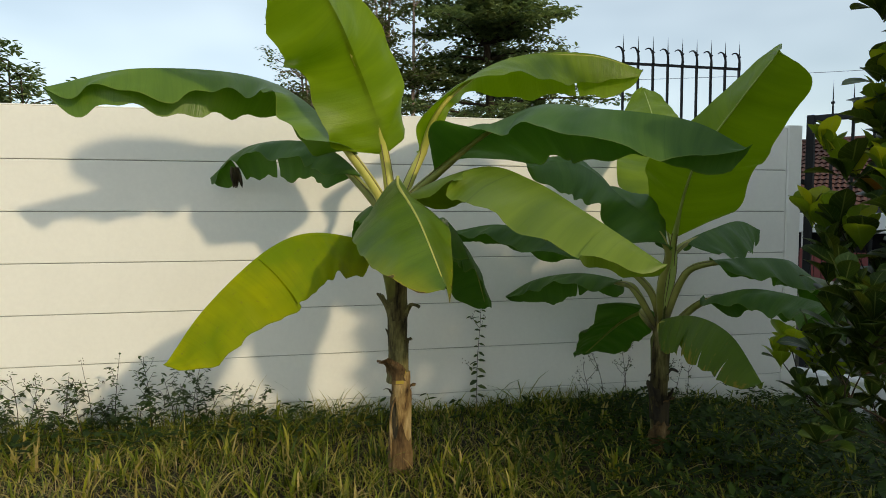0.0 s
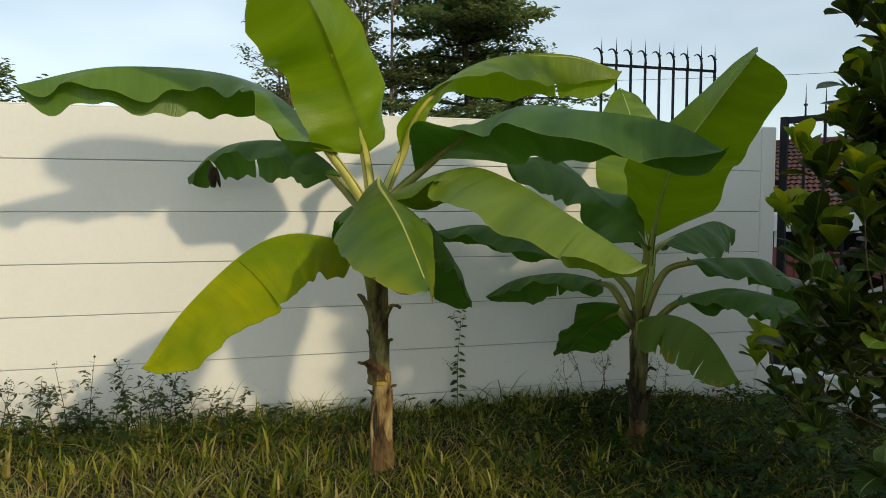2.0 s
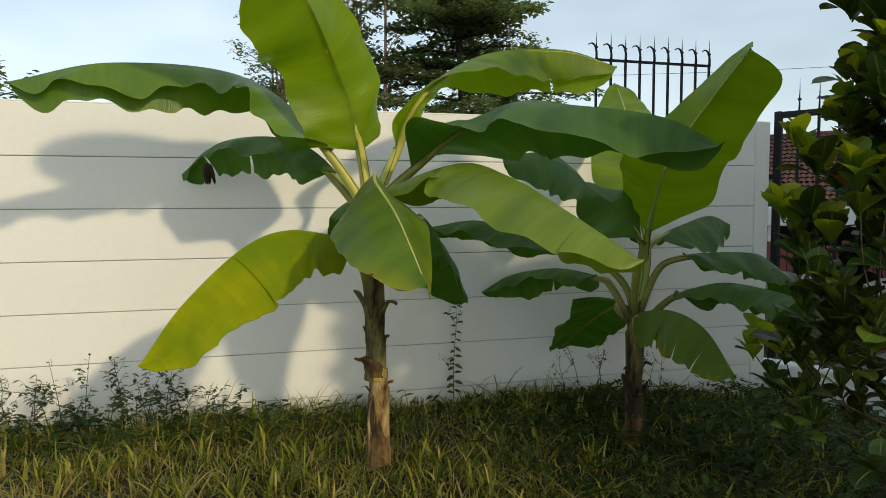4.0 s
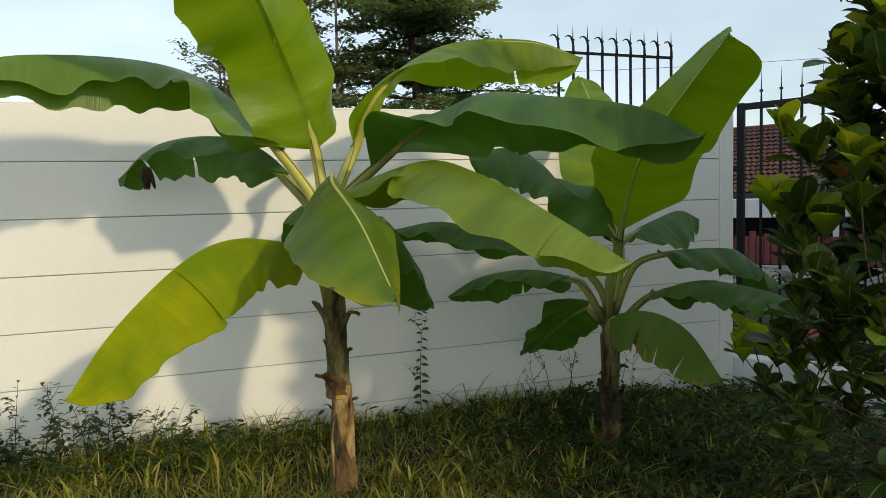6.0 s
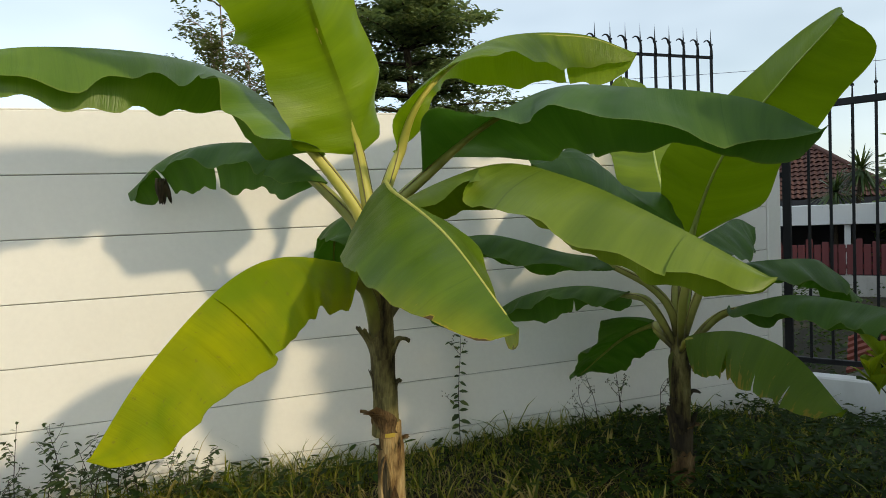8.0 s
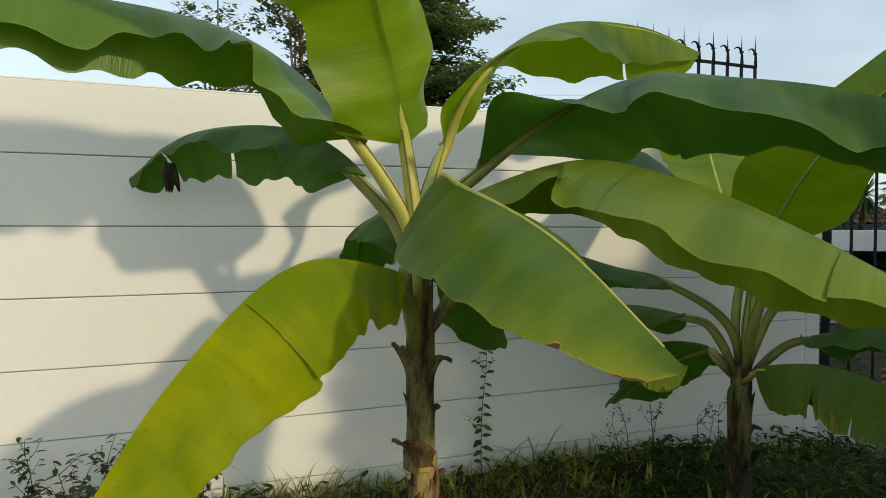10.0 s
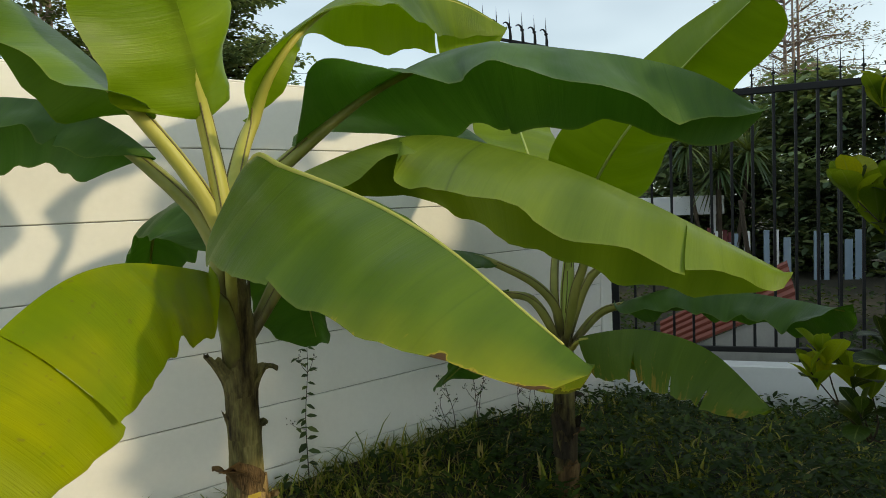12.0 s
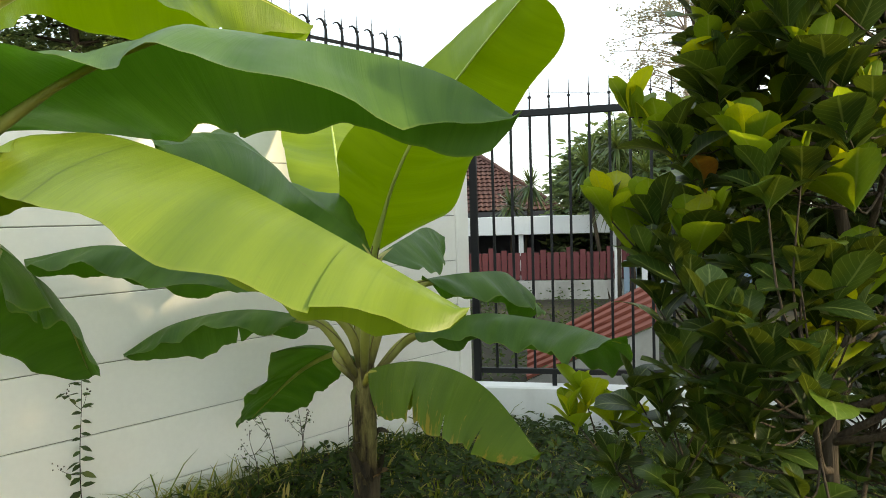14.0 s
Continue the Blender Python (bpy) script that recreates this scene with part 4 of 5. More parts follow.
sheath_flap(banana_small, (BX - 0.03, BY - 0.045, 0.15), 240, 0.08, SHEATH, 10)
wrap_sheath(banana_small, (BX, BY), 0.46, 0.72, 0.049, 200, STEM_GREEN, 110, 0.14, 0.01, 0.012, 21)
wrap_sheath(banana_small, (BX, BY), 0.44, 0.68, 0.050, -40, STEM, 110, 0.12, 0.012, 0.012, 22)
wrap_sheath(banana_small, (BX, BY), 0.60, 0.88, 0.047, 265, STEM_GREEN, 85, 0.15, 0.006, 0.012, 23)
wrap_sheath(banana_small, (BX, BY), 0.22, 0.46, 0.054, 190, SHEATH_DARK, 100, 0.12, 0.03, 0.03, 24)
wrap_sheath(banana_small, (BX, BY), 0.18, 0.42, 0.055, -30, SHEATH_DARK, 90, 0.12, 0.025, 0.03, 25)
wrap_sheath(banana_small, (BX, BY), -0.08, 0.24, 0.058, 260, SHEATH, 100, 0.12, 0.02, 0.04, 26)
banana_leaf(banana_small, LEAF_LIGHT, RIB_PALE, [(1.98, 3.25, 0.7), (2.05, 3.283, 1.027), (2.019, 3.185, 1.289), (1.927, 2.889, 1.619), (1.942, 2.591, 1.88), (1.932, 2.309, 2.063)], 0.33,
            ((0.228, 0.209, 0.244, 0.162, 0.164, 0.177), (0.303, 0.341, 0.324, 0.291, 0.23, 0.254)), ((16, 17, -9, 20, 43, 56), (35, 15, 30, 29, 25, 22)), (12, 12), facing=(-0.5, -0.75, 0.2), ruffle=0.02, waves=2.4, seed=21, petiole=0.0215, ridge=True, rib=0.008, base=0.07, tip=(9.0, 14.0), label="tall upright leaf with a pale midrib")
banana_leaf(banana_small, LEAF_LIGHT, RIB_PALE, [(1.98, 3.25, 0.7), (2.073, 3.284, 1.157), (2.072, 3.479, 1.557), (2.254, 3.822, 1.944), (2.394, 4.232, 2.278)], 0.38,
            ((0.242, 0.251, 0.243, 0.275, 0.268, 0.266), (0.24, 0.24, 0.24, 0.24, 0.24, 0.24)), ((-11, -8, 4, 7, 7, 7), (6, 6, 6, 6, 6, 6)), (10, 10), facing=(-0.3, -0.8, 0.4), ruffle=0.012, waves=2.2, seed=22, tip=2.4, petiole=0.0215, ridge=True, rib=0.007, label="upright young leaf behind the others")
banana_leaf(banana_small, LEAF, RIB, [(1.98, 3.25, 0.7), (1.888, 3.106, 0.986), (1.871, 3.037, 1.265), (1.677, 3.159, 1.48), (1.427, 3.15, 1.649), (1.134, 3.124, 1.63)], 0.36,
            ((0.217, 0.226, 0.232, 0.229, 0.272, 0.233), (0.191, 0.193, 0.194, 0.189, 0.181, 0.184)), ((36, 39, 41, 41, 51, 37), (-19, -27, -30, -30, -31, -19)), (20, 24), ruffle=0.02, waves=3.0, seed=23, petiole=0.0215, label="dark leaf arching over")
banana_leaf(banana_small, LEAF, RIB, [(1.98, 3.25, 0.7), (1.905, 3.25, 0.973), (1.711, 3.424, 1.16), (1.477, 3.501, 1.224), (1.205, 3.756, 1.32), (0.955, 3.953, 1.279)], 0.36,
            ((0.14, 0.14, 0.14, 0.14, 0.14, 0.14), (0.207, 0.205, 0.228, 0.201, 0.193, 0.182)), ((30, 30, 30, 30, 30, 30), (29, 6, 38, 39, 43, 43)), (20, 24), ruffle=0.018, waves=2.0, seed=24, petiole=0.0215, label="wavy dark leaf reaching towards the wall")
banana_leaf(banana_small, LEAF, RIB, [(1.98, 3.25, 0.7), (1.841, 3.282, 0.957), (1.838, 3.525, 0.996), (1.698, 3.748, 1.014), (1.507, 4, 0.951), (1.361, 4.183, 0.822)], 0.34,
            ((0.12, 0.12, 0.12, 0.12, 0.12, 0.12), (0.15, 0.144, 0.157, 0.169, 0.182, 0.161)), ((30, 30, 30, 30, 30, 30), (48, 44, 52, 59, 62, 56)), (20, 24), ruffle=0.016, waves=2.0, tears=((1, 0.4, 0.4, 0.012),), seed=25, petiole=0.0215, label="small leaf with a dried point")
banana_leaf(banana_small, LEAF, RIB, [(1.98, 3.25, 0.7), (1.909, 3.322, 0.811), (2.029, 3.518, 0.812), (1.984, 3.763, 0.688), (1.884, 4.068, 0.413)], 0.32,
            ((0.247, 0.288, 0.269, 0.259, 0.242, 0.235), (0.21, 0.214, 0.22, 0.218, 0.218, 0.202)), ((-23, -21, -9, -10, -1, 4), (22, 21, 17, 20, 20, -2)), (22, 22), ruffle=0.016, waves=2.6, seed=26, petiole=0.0215, label="broad low leaf hanging back")
banana_leaf(banana_small, LEAF, RIB, [(1.98, 3.25, 0.7), (2.041, 3.348, 0.976), (2.214, 3.457, 1.191), (2.558, 3.581, 1.304), (2.865, 3.773, 1.335), (3.07, 3.841, 1.273)], 0.42,
            ((0.18, 0.18, 0.18, 0.18, 0.18, 0.18), (0.198, 0.216, 0.228, 0.247, 0.235, 0.221)), ((34, 34, 34, 34, 34, 34), (27, 34, 41, 45, 54, 60)), (24, 22), ruffle=0.02, waves=3.0, seed=27, petiole=0.0215, label="small leaf on a curved stalk")
banana_leaf(banana_small, LEAF, RIB, [(1.98, 3.25, 0.7), (2.041, 3.172, 1.012), (2.133, 3.068, 1.132), (2.47, 2.932, 1.152), (2.717, 3.036, 1.075), (2.994, 3.087, 0.913)], 0.36,
            ((0.15, 0.15, 0.15, 0.15, 0.15, 0.15), (0.156, 0.175, 0.182, 0.172, 0.162, 0.158)), ((36, 36, 36, 36, 36, 36), (13, 26, 33, 35, 37, 37)), (24, 22), ruffle=0.02, waves=3.0, seed=28, petiole=0.0215, label="dark leaf on a long curved stalk")
banana_leaf(banana_small, LEAF, RIB, [(1.98, 3.25, 0.7), (2.136, 3.173, 0.877), (2.143, 3, 0.954), (2.218, 2.784, 1.015), (2.245, 2.43, 1.002), (2.069, 2.093, 0.999)], 0.26,
            ((0.171, 0.172, 0.174, 0.177, 0.186, 0.177), (0.176, 0.159, 0.173, 0.143, 0.164, 0.156)), ((38, 39, 41, 45, 53, 49), (23, 6, 31, 21, 28, 3)), (24, 20), ruffle=0.022, waves=3.0, seed=29, petiole=0.0215, label="glossy leaf on a long curved stalk")
banana_leaf(banana_small, LEAF_BURNT, RIB_YELLOW, [(1.98, 3.25, 0.7), (1.906, 3.137, 0.762), (1.866, 3.039, 0.831), (1.867, 2.755, 0.893), (1.865, 2.482, 0.852), (1.859, 2.262, 0.689)], 0.22,
            ((0.2, 0.2, 0.2, 0.2, 0.2, 0.2), (0.212, 0.203, 0.216, 0.225, 0.211, 0.199)), ((60, 60, 60, 60, 60, 60), (59, 56, 54, 52, 59, 60)), (16, 16), ruffle=0.012, waves=3.0, tears=((1, 0.36, 0.55, 0.02), (1, 0.58, 0.3, 0.006), (1, 0.78, 0.5, 0.006)), seed=30, petiole=0.013, label="low leaf with brown scorch streaks and splits")

# ---- the jackfruit tree ----
JX, JY = 2.30, 1.60


def jack_leaf_mesh(bend, fold, mat, name="leaf"):
    n, m = 11, 2
    vs, fs, uv = [], [], []
    for i in range(n):
        t = i / (n - 1)
        w = 0.31 * (math.sin(math.pi * min(1, t) ** 1.75) ** 0.62) + (0.012 if t < 0.1 else 0)
        a = radians(bend) * t
        x = t * math.cos(a * 0.6)
        z = -t * math.sin(a * 0.6)
        for j in range(-m, m + 1):
            v = j / m
            vs.append((x, v * w * math.cos(radians(fold)), z + abs(v) * w * math.sin(radians(fold)) + 0.012 * math.sin(9 * t + 2 * v)))
            uv.append((t, v))
    c = 2 * m + 1
    for i in range(n - 1):
        for j in range(c - 1):
            k = i * c + j
            fs.append((k, k + 1, k + c + 1, k + c))
    return mesh_of(name, vs, fs, mat, uv)


def build_jackfruit():
    rng = random.Random(12)
    tree = thing("jackfruit_tree", (JX, JY, ground_z(JX, JY)), "young jackfruit tree dense with glossy dark leaves and yellow-green shoots", "tree")
    inv = Matrix.Translation((-JX, -JY, -ground_z(JX, JY)))
    gz = ground_z(JX, JY)
    trunk_pts = [(0, 0, -0.1), (0.01, 0.0, 0.35), (-0.03, 0.02, 0.75), (0.02, -0.02, 1.15), (-0.02, 0.03, 1.6), (0.02, 0.0, 2.2), (0.0, 0.02, 2.9)]
    tp, _ = spline(trunk_pts, 40)
    part("trunk", Bag().tube(tp, np.linspace(0.025, 0.006, 40), 10).mesh("trunk", TREE_BARK, True), tree)
    ends = []
    # young shoots towards the garden and the light; their yellow-green also stands for sunlight
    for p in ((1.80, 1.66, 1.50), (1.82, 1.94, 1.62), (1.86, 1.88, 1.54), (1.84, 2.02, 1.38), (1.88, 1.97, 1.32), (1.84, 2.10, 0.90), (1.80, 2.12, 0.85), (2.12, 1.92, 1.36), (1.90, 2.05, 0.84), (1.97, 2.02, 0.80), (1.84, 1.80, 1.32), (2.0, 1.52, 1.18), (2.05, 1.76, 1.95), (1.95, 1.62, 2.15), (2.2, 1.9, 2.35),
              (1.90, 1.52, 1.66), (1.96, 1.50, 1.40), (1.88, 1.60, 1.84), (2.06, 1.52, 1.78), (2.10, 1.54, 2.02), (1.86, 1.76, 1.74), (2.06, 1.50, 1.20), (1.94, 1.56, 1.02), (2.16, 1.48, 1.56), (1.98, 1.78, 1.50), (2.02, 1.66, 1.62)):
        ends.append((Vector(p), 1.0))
    while len(ends) < 560:
        z = rng.uniform(0.46, 2.95)
        span = 0.66 * (1 - 0.54 * max(0, (z - 1.1) / 1.8)) * (0.8 + 0.2 * min(1, z / 0.7))
        a = rng.uniform(0, 6.28)
        r = span * math.sqrt(rng.uniform(0.16, 1.0))
        p = Vector((JX + r * math.cos(a) * (1.15 if math.cos(a) > 0 else 0.98), JY + r * math.sin(a) * 0.92, z))
        if p.y < JY - (0.15 if p.x < JX - 0.1 else 0.4):
            continue
        reach = float(np.interp(z, [0.3, 0.45, 0.62, 0.75, 0.88, 1.0, 1.18, 1.28, 1.5, 1.7, 3.0], [0.05, 0.08, 0.26, 0.42, 0.44, 0.31, 0.31, 0.38, 0.37, 0.32, 0.2]))
        if p.y > JY + reach and p.x < JX + 0.3:
            continue
        if z < 0.95 and p.y < JY + 0.16 and p.x < JX + 0.1 and rng.random() < 0.6:
            continue
        if z > 1.9 and rng.random() < 0.25:
            continue
        if all((p - q).length > 0.060 for q, _ in ends):
            # top and sunward tips get more of the pale leaves, as if sunlit
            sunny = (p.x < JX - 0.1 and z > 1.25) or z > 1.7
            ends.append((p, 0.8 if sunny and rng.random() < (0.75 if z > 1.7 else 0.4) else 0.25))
    limb_pts = [tp[i] for i in range(8, 40)]
    for k in range(16):
        i = rng.randint(7, 30)
        a = k * 2.4
        reach = rng.uniform(0.25, 0.5)
        e = tp[i] + np.array([math.cos(a) * reach, math.sin(a) * reach, rng.uniform(0.2, 0.55)])
        lp, _ = spline([tp[i], tp[i] * 0.5 + e * 0.5 + np.array([0.03 * math.cos(a), 0.03 * math.sin(a), -0.07]), e], 14)
        part("limb", Bag().tube(lp, np.linspace(0.011, 0.004, 14), 7).mesh("limb", TREE_BARK, True), tree)
        limb_pts += list(lp[4:])
    # low limbs towards the garden
    for ex, ey, ez, i in ((-0.36, 0.40, 0.62, 8), (-0.16, 0.30, 0.72, 10), (-0.32, 0.10, 0.95, 12), (0.12, 0.32, 0.80, 12), (-0.42, 0.24, 0.72, 9), (-0.10, -0.05, 0.95, 13)):
        e = np.array([ex, ey, ez])
        lp, _ = spline([tp[i], tp[i] * 0.5 + e * 0.5 + np.array([0, 0, -0.04]), e], 14)
        part("limb", Bag().tube(lp, np.linspace(0.0065, 0.003, 14), 7).mesh("limb", TREE_BARK, True), tree)
        limb_pts += list(lp[3:])
    limb_pts = np.array(limb_pts)
    bag = Bag()
    meshes = [jack_leaf_mesh(b, f, JACK) for b, f in ((10, 12), (35, 18), (55, 8))]
    young = [jack_leaf_mesh(b, f, JACK_YOUNG_LIT) for b, f in ((8, 20), (25, 14))]
    old = jack_leaf_mesh(40, 25, JACK_OLD)
    count = 0
    rest, shoots = Bag(), Bag()
    for p, fresh in ends:
        q = p - Vector((JX, JY, gz))
        away = np.linalg.norm(limb_pts - (np.array(q) - np.array([0, 0, 0.08])), axis=1)
        a = limb_pts[int(np.argmin(away))]
        mid = (np.array(a) + np.array(q)) / 2 + np.array([rng.uniform(-0.03, 0.03), rng.uniform(-0.03, 0.03), -0.04])
        bag.tube(spline([a, mid, np.array(q)], 7)[0], np.linspace(0.0034, 0.0018, 7), 5)
        axis = unit(np.array(q) - mid) * 0.7 + np.array([0, 0, 0.7])
        axis = unit(axis)
        nleaf = rng.randint(7, 9)
        spin = rng.uniform(0, 6.28)
        for i in range(nleaf):
            inner = i < 3
            az = spin + i * 2.4
            el = radians(rng.uniform(60, 84) if inner else (rng.uniform(38, 74) if fresh > 0.7 else rng.uniform(10, 68)))
            size = rng.uniform(0.085, 0.148) * (0.85 if p.z < 1.0 else (1.15 if fresh > 0.9 else 1.0)) * (0.85 if inner else 1.05)
            d = Vector((math.cos(az) * math.cos(el), math.sin(az) * math.cos(el), math.sin(el)))
            d = (d + 0.35 * Vector(axis)).normalized()
            origin = Vector(q) - Vector(axis) * (0.0 if inner else 0.05 * rng.random() + 0.01)
            zt = Vector((0, 0, 1)).cross(d).cross(d) * -1
            y = zt.cross(d).normalized()
            if y.length < 0.1:
                y = Vector((0, 1, 0))
            zt = d.cross(y).normalized()
            M = Matrix((d, y, zt)).transposed().to_4x4()
            M = Matrix.Translation(origin) @ M @ Matrix.Rotation(rng.uniform(-0.5, 0.5), 4, "X") @ Matrix.Scale(size, 4)
            roll = rng.random()
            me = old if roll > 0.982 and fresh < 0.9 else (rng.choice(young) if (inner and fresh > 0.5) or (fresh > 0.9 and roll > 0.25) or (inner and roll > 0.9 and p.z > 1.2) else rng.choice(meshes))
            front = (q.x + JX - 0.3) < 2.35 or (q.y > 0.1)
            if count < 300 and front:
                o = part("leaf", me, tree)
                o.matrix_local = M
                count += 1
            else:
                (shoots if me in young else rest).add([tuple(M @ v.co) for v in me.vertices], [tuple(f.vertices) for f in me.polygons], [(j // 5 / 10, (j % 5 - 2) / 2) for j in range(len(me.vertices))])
    tagged(part("branching", bag.mesh("branching", TREE_BARK, True), tree, "thin forking twigs"), kind="stuff")
    tagged(part("young_lit_foliage", shoots.mesh("young_lit_foliage", JACK_SHOOTS_LIT, True), tree, "yellow-green young leaves at the shoot tips, their colour partly standing for sunlight"), kind="stuff")
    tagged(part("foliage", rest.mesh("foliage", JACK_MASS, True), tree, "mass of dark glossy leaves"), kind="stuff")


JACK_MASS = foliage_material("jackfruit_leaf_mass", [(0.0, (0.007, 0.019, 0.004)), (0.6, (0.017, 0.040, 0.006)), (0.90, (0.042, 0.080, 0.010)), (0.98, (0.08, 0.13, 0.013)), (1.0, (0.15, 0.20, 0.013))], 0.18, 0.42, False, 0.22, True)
JACK_SHOOTS_LIT = foliage_material("jackfruit_lit_shoot_mass", [(0.0, (0.08, 0.17, 0.012)), (0.55, (0.17, 0.28, 0.015)), (0.85, (0.28, 0.36, 0.015)), (1.0, (0.44, 0.44, 0.012))], 0.5, 0.4, False, 0.4, True, (0.62, 0.70, 0.02))
build_jackfruit()

# ---- grass and weeds ----


def blade(bag, rng, x, y, h, w, lean, az, z=None):
    z = ground_z(x, y) - 0.01 if z is None else z
    c, s = math.cos(az), math.sin(az)
    tw = rng.uniform(-0.6, 0.6)
    sx, sy = -math.sin(az + tw), math.cos(az + tw)
    vs = []
    for t, ww in ((0, 0.7), (0.4, 1.0), (0.75, 0.7)):
        o = lean * h * t * t
        zz = h * t * (1 - 0.25 * lean * t)
        vs += [(x + c * o - sx * w * ww, y + s * o - sy * w * ww, z + zz), (x + c * o + sx * w * ww, y + s * o + sy * w * ww, z + zz)]
    vs.append((x + c * lean * h, y + s * lean * h, z + h * (1 - 0.3 * lean)))
    bag.add(vs, [(0, 1, 3, 2), (2, 3, 5, 4), (4, 5, 6)])


def small_leaf(bag, p, d, up, size, w=0.45):
    d, up = Vector(d).normalized(), Vector(up)
    s = d.cross(up)
    if s.length < 0.01:
        s = Vector((1, 0, 0))
    s.normalize()
    n = s.cross(d)
    p = Vector(p)
    vs = [p, p + d * size * 0.35 + s * size * w * 0.5 + n * size * 0.05, p + d * size * 0.38 - n * size * 0.03, p + d * size * 0.35 - s * size * w * 0.5 + n * size * 0.05,
          p + d * size * 0.72 + s * size * w * 0.36 + n * size * 0.02, p + d * size * 0.72 - s * size * w * 0.36 + n * size * 0.02, p + d * size - n * size * 0.06]
    bag.add([tuple(v) for v in vs], [(0, 2, 1), (0, 3, 2), (1, 2, 6, 4), (2, 3, 5, 6)])


def build_grass():
    rng = random.Random(31)
    green, dry = Bag(), Bag()
    for _ in range(52000):
        x, y = rng.uniform(-3.4, 5.4), rng.uniform(1.6, 4.33)
        # fewer pale blades to the right, so that the ground darkens as in shade
        if x > 1.1 and rng.random() < min(0.6, (x - 1.1) * 0.6):
            continue
        if rng.random() > min(1.0, 0.12 + (y - 1.6) / 0.9) or rng.random() > min(1.0, 0.12 + (x + 3.4) / 0.9):
            continue
        lush = noise.noise(Vector((x * 1.7, y * 1.7, 0.5)))
        tuft = noise.noise(Vector((x * 6.0, y * 6.0, 2.5)))
        edge = max(0, (y - 3.75) / 0.6)
        h = rng.uniform(0.05, 0.15) * (1 + 0.5 * lush + 0.6 * tuft) + edge * rng.uniform(0, 0.09)
        if x > 0.7 and y > 3.3:
            h *= 0.85
        if rng.random() < 0.05:
            h *= 1.8
        # dry patches; straw thickens to the left, its paleness also stands for sun
        bare = 0.44 - 0.13 * max(0.0, x) + 0.55 * noise.noise(Vector((x * 0.9 + 4, y * 1.3, 7.7)))
        if rng.random() < bare and y < 3.95:
            blade(dry, rng, x, y, h * 0.7, rng.uniform(0.0014, 0.0032), rng.uniform(0.5, 1.7), rng.uniform(0, 6.28))
        else:
            blade(green, rng, x, y, h, rng.uniform(0.0018, 0.0046), rng.uniform(0.3, 1.5), rng.uniform(0, 6.28))
    # the rest of the plot, mown and thinner
    for _ in range(42000):
        x, y = rng.uniform(-6.0, 6.5), rng.uniform(-3.5, 1.6) if rng.random() < 0.75 else rng.uniform(1.6, 4.3)
        if -2.6 < x < 5.4 and y > 2.2:
            continue
        blade(green if rng.random() > 0.3 else dry, rng, x, y, rng.uniform(0.05, 0.13), rng.uniform(0.005, 0.011), rng.uniform(0.3, 1.4), rng.uniform(0, 6.28))
    # coarse tufts
    for _ in range(300):
        x, y = rng.uniform(-3.2, 4.2), rng.uniform(2.2, 4.28)
        for _ in range(rng.randint(5, 11)):
            blade(green, rng, x + rng.gauss(0, 0.02), y + rng.gauss(0, 0.02), rng.uniform(0.12, 0.22) * (0.8 if x > 0.7 and y > 3.4 else 1.0), rng.uniform(0.005, 0.009), rng.uniform(0.2, 1.1), rng.uniform(0, 6.28))
    tagged(new("grass", green.mesh("grass", GRASS, True)), "rough green grass growing up to the wall", "grass", kind="stuff")
    tagged(new("dry_grass", dry.mesh("dry_grass", STRAW, True)), "withered straw between the grass, its paleness partly standing for sunlight", "grass", kind="stuff")


build_grass()


def build_weeds():
    rng = random.Random(77)
    low = Bag()
    # low creeping weeds by the fence, their leaf colour darkened for the shade there
    for _ in range(7200):
        x, y = rng.uniform(0.9, 5.6), rng.uniform(0.9, 4.3)
        if (x - 0.9) / 1.3 < rng.random():
            continue
        z = ground_z(x, y)
        hgt = rng.uniform(0.04, 0.20) * (0.45 if y > 3.6 and x < 3.2 else 1.0)
        for _ in range(3):
            az = rng.uniform(0, 6.28)
            small_leaf(low, (x + rng.gauss(0, 0.02), y + rng.gauss(0, 0.02), z + hgt * rng.uniform(0.5, 1)), (math.cos(az), math.sin(az), rng.uniform(-0.2, 0.7)), (0, 0, 1), rng.uniform(0.03, 0.085), 0.38)
    # weeds at the foot of the open wall
    for _ in range(1500):
        x, y = rng.uniform(-3.0, 1.2), rng.uniform(3.7, 4.32)
        if rng.random() < max(0, (x + 0.4) / 1.5):
            continue
        z = ground_z(x, y)
        az = rng.uniform(0, 6.28)
        small_leaf(low, (x, y, z + rng.uniform(0.04, 0.15)), (math.cos(az), math.sin(az), rng.uniform(-0.2, 0.5)), (0, 0, 1), rng.uniform(0.03, 0.085), 0.5)
    tagged(new("low_weeds", low.mesh("low_weeds", WEED_SHADED, True)), "low broad-leaved weeds among the grass, coloured dark as in shade", "weeds", kind="stuff")


build_weeds()


